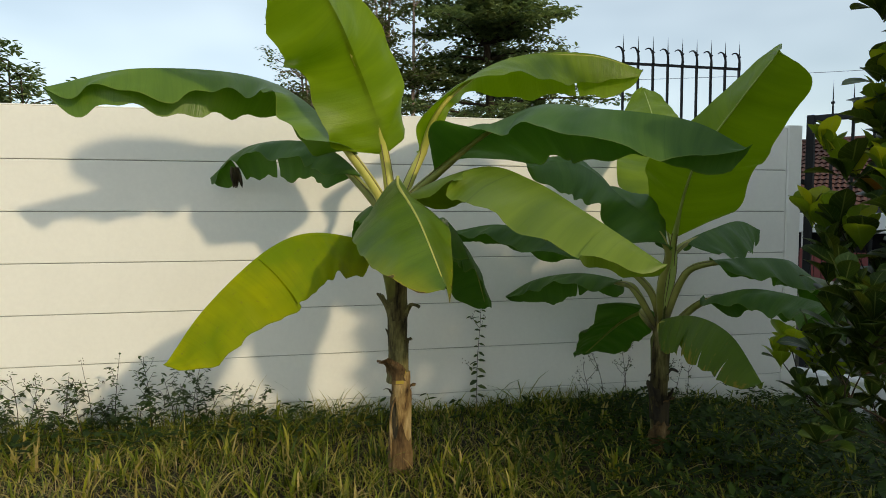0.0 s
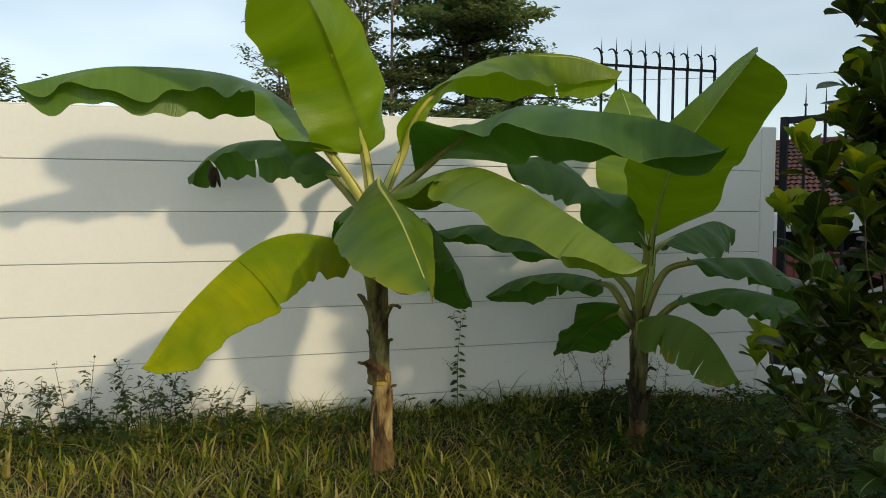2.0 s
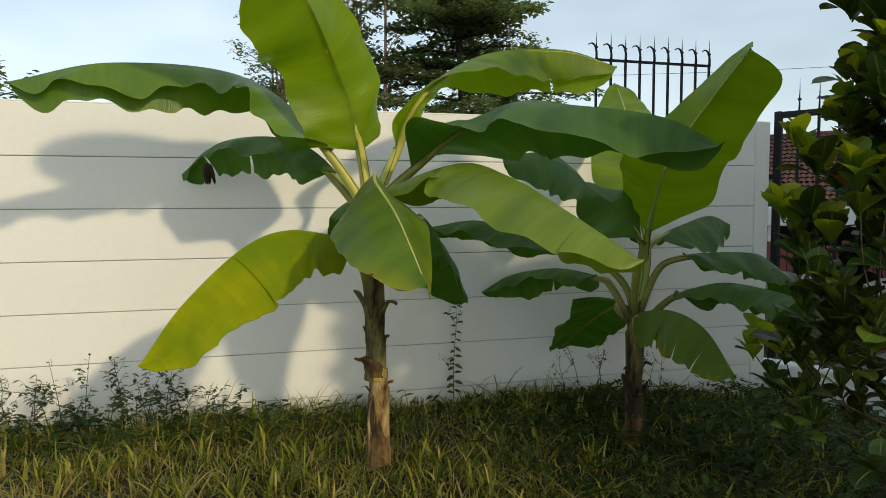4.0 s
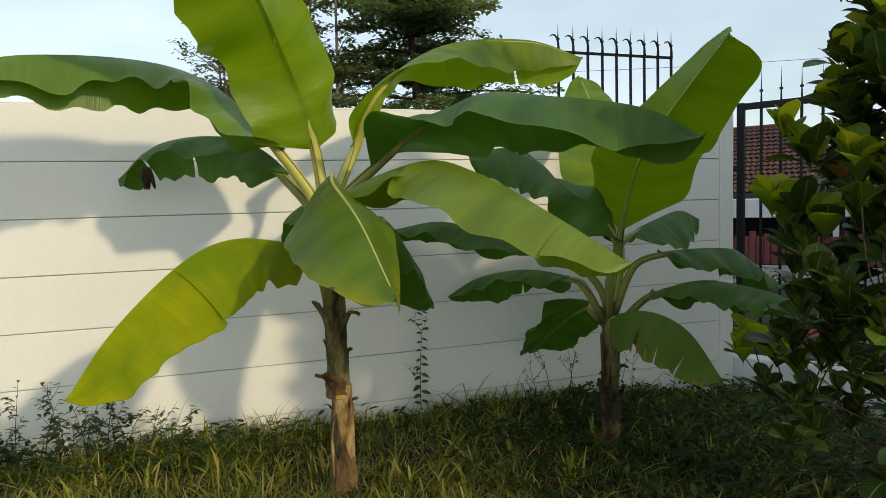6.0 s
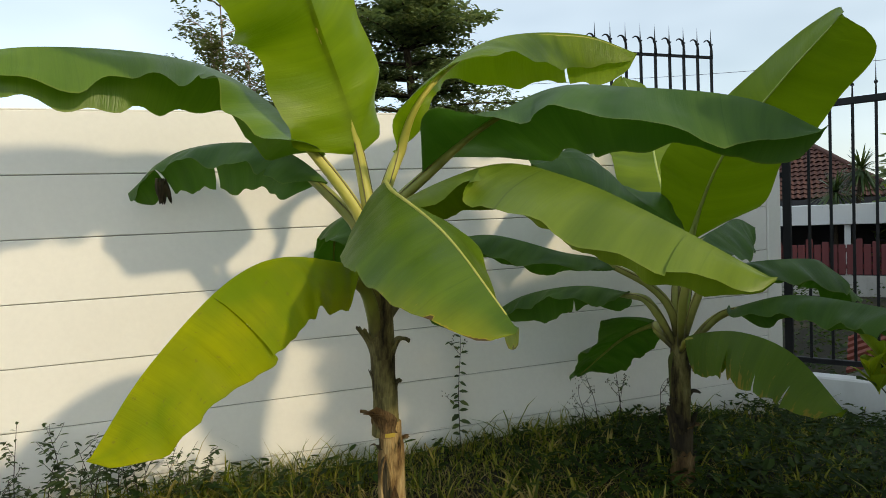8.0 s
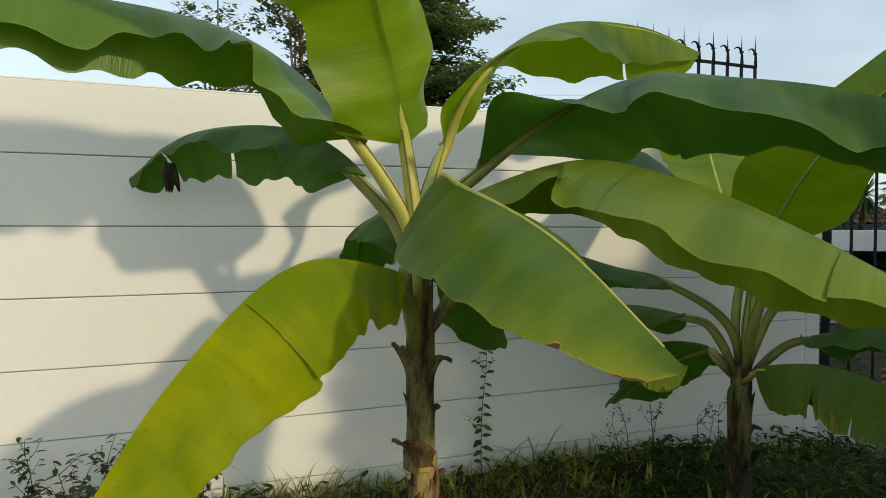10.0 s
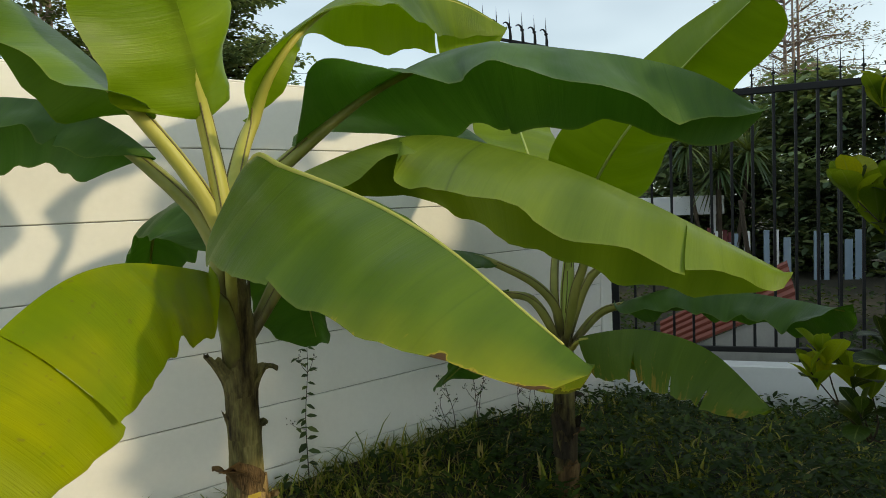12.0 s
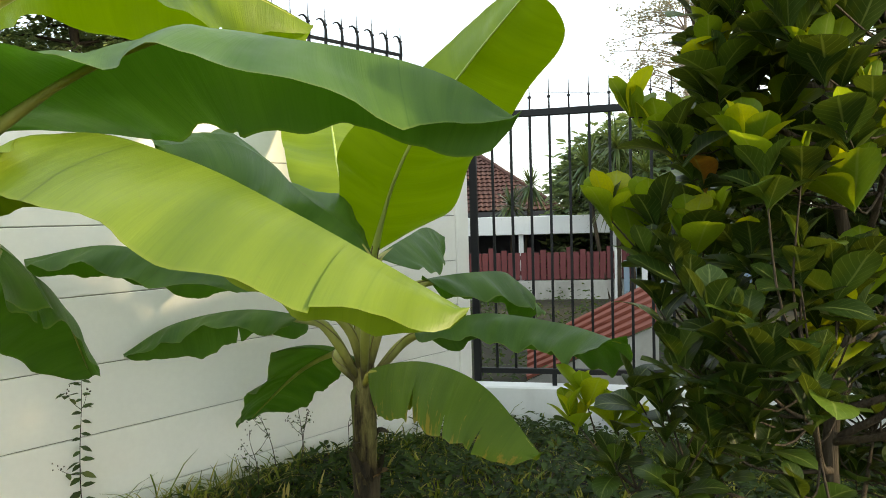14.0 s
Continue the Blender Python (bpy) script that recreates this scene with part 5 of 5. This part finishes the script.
def tall_weed(x, y, height, leaves, lean, seed, label, seedy=False, size=0.035, paired=False):
    """A thin stalk with small leaves in pairs, some with seed heads."""
    rng = random.Random(seed)
    z = ground_z(x, y) - 0.02
    w = thing("wall_weed", (x, y, z), label, "weed", "stalky weeds along the wall")
    pts, _ = spline([(0, 0, 0), (lean * 0.3, rng.uniform(-0.02, 0.02), height * 0.45), (lean * 0.8, rng.uniform(-0.03, 0.02), height * 0.8), (lean * 1.3, -0.01, height)], 14)
    b = Bag().tube(pts, np.linspace(0.0032, 0.0010, 14), 5)
    lv = Bag()
    tips = [pts]
    for k in range(rng.randint(2, 4)):
        i = rng.randint(5, 11)
        a = rng.uniform(0, 6.28)
        e = pts[i] + np.array([math.cos(a) * 0.09, -abs(math.sin(a)) * 0.05, rng.uniform(0.05, 0.12)])
        bp, _ = spline([pts[i], (pts[i] + e) / 2 + np.array([0, 0, -0.01]), e], 8)
        b.tube(bp, np.linspace(0.0018, 0.0008, 8), 4)
        tips.append(bp)
    for _ in range(leaves):
        q = rng.choice(tips)
        p = q[rng.randint(2, len(q) - 1)]
        a = rng.uniform(0, 6.28)
        small_leaf(lv, p, (math.cos(a), -abs(math.sin(a)), rng.uniform(-0.5, 0.4)), (0, 0, 1), rng.uniform(0.6, 1.2) * size, 0.45)
    if paired:
        for i in range(2, 13):
            for sgn in (-1, 1):
                small_leaf(lv, pts[i] + np.array([0, -0.004, 0.01 * sgn]), (sgn * 0.9, -0.35, rng.uniform(-0.6, 0.3)), (0, -0.6, 1), rng.uniform(0.75, 1.25) * size * (1.3 - 0.05 * i), 0.5)
    if seedy:
        for q in tips:
            for _ in range(6):
                p = q[-1] + np.array([rng.gauss(0, 0.012), rng.gauss(0, 0.006), rng.gauss(0, 0.012)])
                b.tube([p, p + np.array([0, 0, 0.006])], [0.003, 0.002], 5)
    part("stalk", b.mesh("stalk", TREE_BARK, True), w)
    part("foliage", lv.mesh("foliage", WEED_DARK, True), w)


for i, (wx, h, lean) in enumerate(((-1.42, 0.42, 0.02), (-1.26, 0.50, -0.04), (-1.12, 0.55, 0.03), (-1.02, 0.40, 0.08), (-0.92, 0.52, -0.05), (-0.80, 0.44, 0.10), (-0.70, 0.48, 0.06), (-0.58, 0.40, -0.08), (-0.46, 0.34, 0.05), (-1.62, 0.38, 0.05), (-1.85, 0.36, -0.03), (-0.30, 0.30, 0.06), (-2.2, 0.4, 0.05))):
    tall_weed(wx, 4.26 - 0.05 * (i % 3), h, 40, lean, 100 + i, "thin weed with small dark leaves against the white wall", i % 4 == 1, 0.04)
weed_rng = random.Random(55)
for i in range(26):
    wx = -2.6 + 2.35 * weed_rng.random() ** 0.8
    tall_weed(wx, weed_rng.uniform(3.95, 4.30), weed_rng.uniform(0.22, 0.46), 34, weed_rng.uniform(-0.12, 0.12), 200 + i, "thin weed with small dark leaves against the white wall", i % 5 == 1, weed_rng.uniform(0.035, 0.055))
tall_weed(1.19, 4.30, 0.78, 10, 0.02, 140, "tall thin climbing weed with seed tips on the wall", True, 0.055, True)
for i, (wx, h, lean) in enumerate(((2.12, 0.42, -0.10), (2.22, 0.36, 0.04), (2.45, 0.34, 0.06), (2.30, 0.45, -0.05), (2.62, 0.30, 0.05), (1.92, 0.36, -0.03), (2.78, 0.33, 0.02))):
    tall_weed(wx, 4.22 - 0.08 * (i % 3), h, 16, lean, 160 + i, "thin dry weed stalk in the shade by the wall", True, 0.028)

# ---- beyond the wall and the fence ----


def clump(bag, rng, c, r, n, size, flat=1.0):
    for _ in range(n):
        d = Vector((rng.gauss(0, 1), rng.gauss(0, 1), rng.gauss(0, 1))).normalized() * r * rng.random() ** 0.4
        d.z *= flat
        a, e = rng.uniform(0, 6.28), rng.uniform(-0.6, 0.6)
        small_leaf(bag, Vector(c) + d, (math.cos(a), math.sin(a), e), (rng.uniform(-.5, .5), rng.uniform(-.5, .5), 1), size * rng.uniform(0.6, 1.3), 0.5)


def layered_tree(at, height, radius, first, seed, label):
    """A dark tree whose limbs spread in flat tiers."""
    rng = random.Random(seed)
    t = thing("tree", at, label, "tree", "trees beyond the wall")
    tp, _ = spline([(0, 0, 0), (0.15, 0.1, height * 0.4), (-0.1, 0, height * 0.75), (0, 0, height)], 24)
    wood = Bag().tube(tp, np.linspace(0.22, 0.03, 24), 9)
    lv = Bag()
    z = first
    while z < height:
        share = (z - first) / (height - first)
        r = radius * (1 - share) ** 0.65 + 0.25
        for k in range(rng.randint(5, 7)):
            a = rng.uniform(0, 6.28)
            rr = r * rng.uniform(0.55, 1.08)
            i = int(z / height * 23)
            p0 = tp[min(i, 23)]
            e = p0 + np.array([math.cos(a) * rr, math.sin(a) * rr, rng.uniform(-0.05, 0.35)])
            bp, _ = spline([p0, (p0 + e) / 2 + np.array([0, 0, 0.15]), e], 9)
            wood.tube(bp, np.linspace(0.05, 0.012, 9), 5)
            for q in bp[2:]:
                for _ in range(3):
                    c = q + np.array([rng.gauss(0, 0.22), rng.gauss(0, 0.22), rng.gauss(0.02, 0.06)])
                    clump(lv, rng, c, 0.34, 20, 0.18, 0.30)
        z += rng.uniform(0.28, 0.42)
    part("trunk", wood.mesh("trunk", TREE_BARK, True), t)
    part("crown", lv.mesh("crown", FAR_DARK, True), t)


layered_tree((5.5, 19.1, 0), 10.6, 4.3, 2.8, 5, "tall dark green tree with flat tiers of foliage behind the wall")


def sparse_tree(at, stems, height, leaf_mat, bark, seed, label, spread=1.1, n=9, size=0.13, leafy=10, lo=0.35):
    rng = random.Random(seed)
    t = thing("tree", at, label, "tree", "trees beyond the wall")
    wood, lv = Bag(), Bag()
    for _ in range(stems):
        bx, by = rng.uniform(-0.6, 0.6) * spread, rng.uniform(-0.5, 0.5)
        hh = height * rng.uniform(0.8, 1.1)
        tp, _ = spline([(bx * 0.5, by, 0), (bx * 0.9, by, hh * 0.5), (bx * 1.1 + rng.uniform(-0.2, 0.2), by, hh)], 20)
        wood.tube(tp, np.linspace(0.09, 0.015, 20), 7)
        for _ in range(n):
            i = rng.randint(int(19 * lo), 19)
            a = rng.uniform(0, 6.28)
            ln = rng.uniform(0.4, 1.1) * spread
            e = tp[i] + np.array([math.cos(a) * ln, math.sin(a) * ln, rng.uniform(0.0, 0.7)])
            bp, _ = spline([tp[i], (tp[i] + e) / 2 + np.array([0, 0, 0.12]), e], 7)
            wood.tube(bp, np.linspace(0.025, 0.006, 7), 4)
            for q in (bp[3], bp[4], bp[5], bp[6]):
                for _ in range(2):
                    tw = q + np.array([rng.gauss(0, 0.2), rng.gauss(0, 0.2), rng.gauss(0, 0.18)])
                    wood.tube([q, (q + tw) / 2 + 0.02, tw], [0.006, 0.004, 0.002], 3, False)
                    if leafy:
                        clump(lv, rng, tw, 0.2, leafy, size, 0.9)
    part("trunk", wood.mesh("trunk", bark, True), t)
    if leafy:
        part("crown", lv.mesh("crown", leaf_mat, True), t)


sparse_tree((2.75, 19.6, 0), 5, 9.5, FAR_PALE, PALE_BARK, 8, "slender pale trees with thin feathery foliage", 1.0, 16, 0.16, 12)
sparse_tree((0.6, 20.2, 0), 5, 7.6, FAR_PALE, PALE_BARK, 18, "slender pale trees with thin feathery foliage", 1.3, 16, 0.15, 11)
sparse_tree((1.2, 21.5, 0), 3, 5.6, FAR_DARK, TREE_BARK, 9, "low leafy tree top behind the wall", 1.4, 12, 0.2, 12)
sparse_tree((-7.1, 18.9, 0), 4, 5.0, FAR_DARK, TREE_BARK, 10, "leafy tree top above the wall", 1.5, 14, 0.2, 16)
sparse_tree((18.55, 9.25, -0.5), 4, 7.6, FAR_DRY, PALE_BARK, 11, "bare greyish tree with a few dry leaves", 1.9, 26, 0.11, 10, 0.45)


def thicket_tree(at, height, radius, seed, label):
    """A dense bushy tree, leafy almost to the ground."""
    rng = random.Random(seed)
    t = thing("tree", at, label, "tree", "trees beyond the fence")
    wood = Bag().tube(spline([(0, 0, 0), (0.1, 0, height * 0.5), (0, 0.1, height * 0.9)], 12)[0], np.linspace(0.12, 0.02, 12), 7)
    lv = Bag()
    for _ in range(120):
        a, z = rng.uniform(0, 6.28), rng.uniform(0.08, 1.0) * height
        r = radius * math.sqrt(rng.random()) * math.sqrt(max(0.05, 1 - (max(0, z / height - 0.35) / 0.68) ** 2))
        c = np.array([math.cos(a) * r, math.sin(a) * r, z])
        wood.tube([(0, 0, z * 0.7), c * 0.6 + np.array([0, 0, z * 0.32]), c], [0.02, 0.012, 0.004], 4, False)
        clump(lv, rng, c, rng.uniform(0.30, 0.55), 60, 0.24, 0.8)
    part("trunk", wood.mesh("trunk", TREE_BARK, True), t)
    part("crown", lv.mesh("crown", FAR_DARK, True), t)


for i, (tx, ty, th, tr) in enumerate(((13.3, 9.1, 3.0, 1.0), (13.9, 8.3, 3.5, 1.5), (14.4, 7.0, 3.6, 1.6), (14.9, 5.6, 3.4, 1.6), (15.1, 4.0, 3.6, 1.7), (15.2, 2.3, 4.0, 1.8), (15.0, 0.4, 4.2, 1.9))):
    thicket_tree((tx, ty, -0.5), th + 0.5, tr, 40 + i, "dense bushy green tree beyond the iron fence")


def sword_plant(at, heads, seed, label, length=0.8):
    """Canes that each end in a dense head of long arching leaves."""
    rng = random.Random(seed)
    t = thing("dracaena", at, label, "plant", "spiky plants beyond the fence")
    lv = Bag()
    for hx, hy, hz in heads:
        top = np.array([hx, hy, hz])
        cane = Bag().tube(spline([(hx * 0.3, hy * 0.3, 0), top * np.array([0.8, 0.8, 0.6]), top], 8)[0], np.linspace(0.05, 0.04, 8), 6)
        part("trunk", cane.mesh("trunk", TREE_BARK, True), t)
        for i in range(120):
            a, e = rng.uniform(0, 6.28), rng.uniform(-0.7, 1.35)
            d = np.array([math.cos(a) * math.cos(e), math.sin(a) * math.cos(e), math.sin(e)])
            s = np.array([-math.sin(a), math.cos(a), 0]) * 0.019
            ln = length * rng.uniform(0.75, 1.1)
            rows = []
            for k, (u, w) in enumerate(((0.0, 0.6), (0.3, 1.0), (0.6, 0.9), (0.85, 0.5))):
                p = top + d * ln * u - np.array([0, 0, 0.55 * ln * math.cos(e) * u * u])
                rows += [p - s * w, p + s * w]
            rows.append(top + d * ln - np.array([0, 0, 0.55 * ln * math.cos(e)]))
            lv.add(rows, [(0, 1, 3, 2), (2, 3, 5, 4), (4, 5, 7, 6), (6, 7, 8)])
    part("crown", lv.mesh("crown", SWORD, True), t)


sword_plant((11.6, 7.6, -0.4), ((0.0, 0.0, 2.25), (0.35, -0.4, 2.55), (-0.2, 0.55, 2.7), (0.5, 0.3, 3.1)), 3, "dense spiky long-leaved plant behind the neighbouring carport")
sword_plant((11.3, 10.0, -0.4), ((0.0, 0.0, 2.0), (0.3, -0.3, 2.4)), 5, "small spiky plant by the neighbouring house", 0.6)


def house(name, m, label):
    t = thing(name, (0, 0, 0), label, "house")
    t.matrix_world = m
    return t


# local frames whose x runs across the view beyond the fence and y away from it
ACROSS = math.atan2(-0.80, 0.60)


def place(x, y, z):
    return Matrix.Translation((x, y, z)) @ Matrix.Rotation(ACROSS, 4, "Z")


def build_neighbours():
    # tiled house
    h = house("tiled_house", place(13.0, 14.0, -0.15), "neighbouring house with a brown tiled hip roof")
    part("wall", Bag().box((-3.6, 0.3, -0.5), (3.0, 5, 1.65)).mesh("wall", LOWWALL), h)
    rows, cols = 16, 44
    zb, zt = 1.65, 3.55
    roof = Bag()
    for r in range(rows):
        t0, t1 = r / rows, (r + 1) / rows
        z0, z1 = zb + (zt - zb) * t0 + 0.03, zb + (zt - zb) * t1
        xl, xr = -4.0 + 2.4 * t0, 3.4 - 2.6 * t0
        k = max(3, int((xr - xl) / 0.14))
        for c in range(k):
            a, b = xl + (xr - xl) * c / k, xl + (xr - xl) * (c + 1) / k
            y0, y1 = 0.0 + 2.4 * t0, 2.4 * t1
            mid = (a + b) / 2
            roof.add([(a, y0, z0), (mid, y0 - 0.01, z0 + 0.035), (b, y0, z0), (b, y1, z1), (mid, y1, z1 + 0.035), (a, y1, z1)], [(0, 1, 4, 5), (1, 2, 3, 4)])
    roof.add([(3.4, 0, zb), (3.4, 5, zb), (0.8, 2.5, zt)], [(0, 1, 2)])
    roof.add([(-4.0, 0, zb), (-4.0, 5, zb), (-1.6, 2.5, zt)], [(1, 0, 2)])
    roof.add([(-4.0, 5, zb), (3.4, 5, zb), (0.8, 2.5, zt), (-1.6, 2.5, zt)], [(0, 1, 2, 3)])
    part("roof", roof.mesh("roof", ROOFTILE), h)
    part("ridge", Bag().tube([(-1.6, 2.42, zt + 0.02), (0.8, 2.42, zt + 0.02)], [0.07, 0.07], 8).mesh("ridge", ROOFTILE, True), h)
    part("ridge", Bag().tube([(0.8, 2.42, zt + 0.02), (3.4, 0.0, zb + 0.04)], [0.07, 0.07], 8).mesh("ridge", ROOFTILE, True), h)
    part("fascia", Bag().box((-4.05, -0.05, zb - 0.16), (3.45, 0.0, zb)).mesh("fascia", DARKWALL), h)
    # carport with a pale flat roof; its dark back wall stands in for shade inside
    c = house("carport", place(10.6, 10.6, -0.6), "low carport with a pale flat roof edge and a back wall coloured dark as shade")
    part("roof", Bag().box((-3.5, -0.3, 1.58), (3.2, 3.0, 1.96), bevel=0.01).mesh("roof", LOWWALL), c)
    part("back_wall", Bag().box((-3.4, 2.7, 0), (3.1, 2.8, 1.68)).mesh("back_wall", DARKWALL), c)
    for x in (-3.3, -0.9, 1.1, 3.0):
        part("post", Bag().box((x - 0.05, -0.2, 0), (x + 0.05, -0.1, 1.70)).mesh("post", LOWWALL), c)
    # boards above a concrete base
    f = house("board_fence", place(10.35, 9.3, -0.6), "maroon board fence on a stained concrete base")
    part("base", Bag().box((-2.6, 0.0, -0.3), (2.6, 0.12, 0.68), bevel=0.01).mesh("base", CONCRETE), f)
    part("back_rail", Bag().box((-2.6, 0.06, 0.80), (2.38, 0.09, 0.88)).mesh("back_rail", MAROON), f)
    part("back_rail", Bag().box((-2.6, 0.06, 1.10), (2.38, 0.09, 1.18)).mesh("back_rail", MAROON), f)
    rng = random.Random(6)
    boards = []
    for k in range(3):
        top = 1.24 + 0.05 * k
        boards.append(Bag().box((0, 0.02, 0.70), (0.112, 0.05, top), bevel=0.006).mesh("board", MAROON))
    for i in range(39):
        o = part("board", boards[i % 3 if i % 2 else 0], f)
        o.location = (-2.6 + 0.128 * i, 0, 0)
    # red sheet roof below, ribbed
    r = thing("shed", (0, 0, 0), "shed with a sloping red ribbed roof", "shed")
    tl, tr = np.array([4.63, 4.45, 0.32]), np.array([5.38, 3.72, 0.81])
    bl, br = np.array([4.41, 4.30, 0.07]), np.array([4.99, 3.47, 0.52])
    lift = np.cross(tr - tl, bl - tl)
    lift = lift / np.linalg.norm(lift) * (0.022 if lift[2] > 0 else -0.022)
    ribs = Bag()
    vs = []
    n = 6
    for i in range(n):
        for k, up in ((0.0, 0), (0.22, 1), (0.62, 1), (0.84, 0)):
            v = (i + k) / n
            for a, b in ((tl, bl), (tr, br)):
                vs.append(a * (1 - v) + b * v + lift * up)
    ribs.add(vs, [(2 * k, 2 * k + 1, 2 * k + 3, 2 * k + 2) for k in range(len(vs) // 2 - 1)])
    part("roof", ribs.mesh("roof", REDROOF), r)
    low = np.array([0, 0, -0.9])
    for a, b in ((tr, br), (bl, br)):
        inset = np.array([0, 0, -0.03])
        w = Bag().add([a + inset, b + inset, b + low, a + low], [(0, 1, 2, 3)])
        w.add([a + inset + 0.02, b + inset + 0.02, b + low + 0.02, a + low + 0.02], [(3, 2, 1, 0)])
        part("wall", w.mesh("wall", CONCRETE), r)
    # pale panels beside the boards
    p = house("panel_fence", place(11.5, 7.7, -0.6), "row of pale blue and white upright panels")
    for i in range(15):
        if i in (4, 8, 9, 12):
            continue
        part("panel", Bag().box((0.05 + 0.17 * i, 0, 0.3), (0.12 + 0.17 * i + 0.08 * rng.random(), 0.03, 0.95 + 0.4 * rng.random()), bevel=0.005).mesh("panel", BLUE if i % 3 else LOWWALL), p)


build_neighbours()


def build_far_weeds():
    rng = random.Random(91)
    b = Bag()
    for _ in range(420):
        x, y = rng.uniform(4.4, 9.0), rng.uniform(2.0, 8.5)
        d = (Vector((x, y, 0)) - FENCE_AT)
        if d.x * 0.838 + d.y * 0.545 < 0.35:
            continue
        clump(b, rng, (x, y, -0.25 + rng.uniform(0.0, 0.45)), 0.22, 14, 0.07, 0.8)
    tagged(new("far_weeds", b.mesh("far_weeds", WEED_SHADED, True)), "rank green weeds on the plot beyond the fence", "weeds", kind="stuff")


build_far_weeds()


def build_pole():
    o = new("grey_pole", Bag().tube([(7.95, 4.23, -0.4), (7.95, 4.23, 1.5), (7.95, 4.23, 2.5)], [0.022, 0.022, 0.022], 10).mesh("grey_pole", DARKWALL, True))
    tagged(o, "slim grey pole standing beyond the fence", "pole")
    o = new("wooden_post", Bag().tube([(7.9, 5.3, -0.4), (7.92, 5.28, 0.6), (7.86, 5.34, 1.30)], [0.032, 0.032, 0.028], 8).mesh("wooden_post", TREE_BARK, True))
    tagged(o, "weathered leaning wooden post beyond the fence", "post")


build_pole()


def build_cables():
    for k, (dz, dy) in enumerate(((0.0, 0.0),)):
        a, b = np.array([2.0, 22.0 + dy, 5.6 + dz]), np.array([22.0, 6.0 + dy, 4.6 + dz])
        pts = [a, (a + b) / 2 - np.array([0, 0, 0.3]), b]
        o = new("cable", Bag().tube(spline(pts, 20)[0], [0.006] * 20, 5).mesh("cable", WIRE, True))
        tagged(o, "thin black overhead cable across the sky", "cable", "overhead cables")


build_cables()


def build_shade_house():
    """Unseen house added at the camera's back; its corner shades this garden side."""
    h = thing("unseen_shade_house", (0, 0, 0), "unseen plain white house added behind the garden to block sun and sky", "house", kind="structure")
    h.matrix_world = Matrix.Translation((3.3, -0.5, 0)) @ Matrix.Rotation(math.atan2(0.545, 0.838), 4, "Z")
    part("body", Bag().box((0.35, -6.5, -0.4), (6.4, -0.4, 3.0)).mesh("body", WALL), h)
    # upper block added to cut off more skylight on the right
    part("sky_blocker", Bag().box((1.25, -6.3, 3.05), (6.4, -0.3, 6.4)).mesh("sky_blocker", WALL), h)
    b = Bag()
    b.add([(0, -6.9, 3.0), (6.7, -6.9, 3.0), (6.7, 0, 3.0), (0, 0, 3.0), (1.6, -5.3, 3.6), (1.6, -1.6, 3.6)], [(3, 2, 5), (2, 1, 4, 5), (0, 3, 5, 4), (1, 0, 4), (0, 1, 2, 3)])
    part("roof", b.mesh("roof", ROOFTILE), h)


build_shade_house()
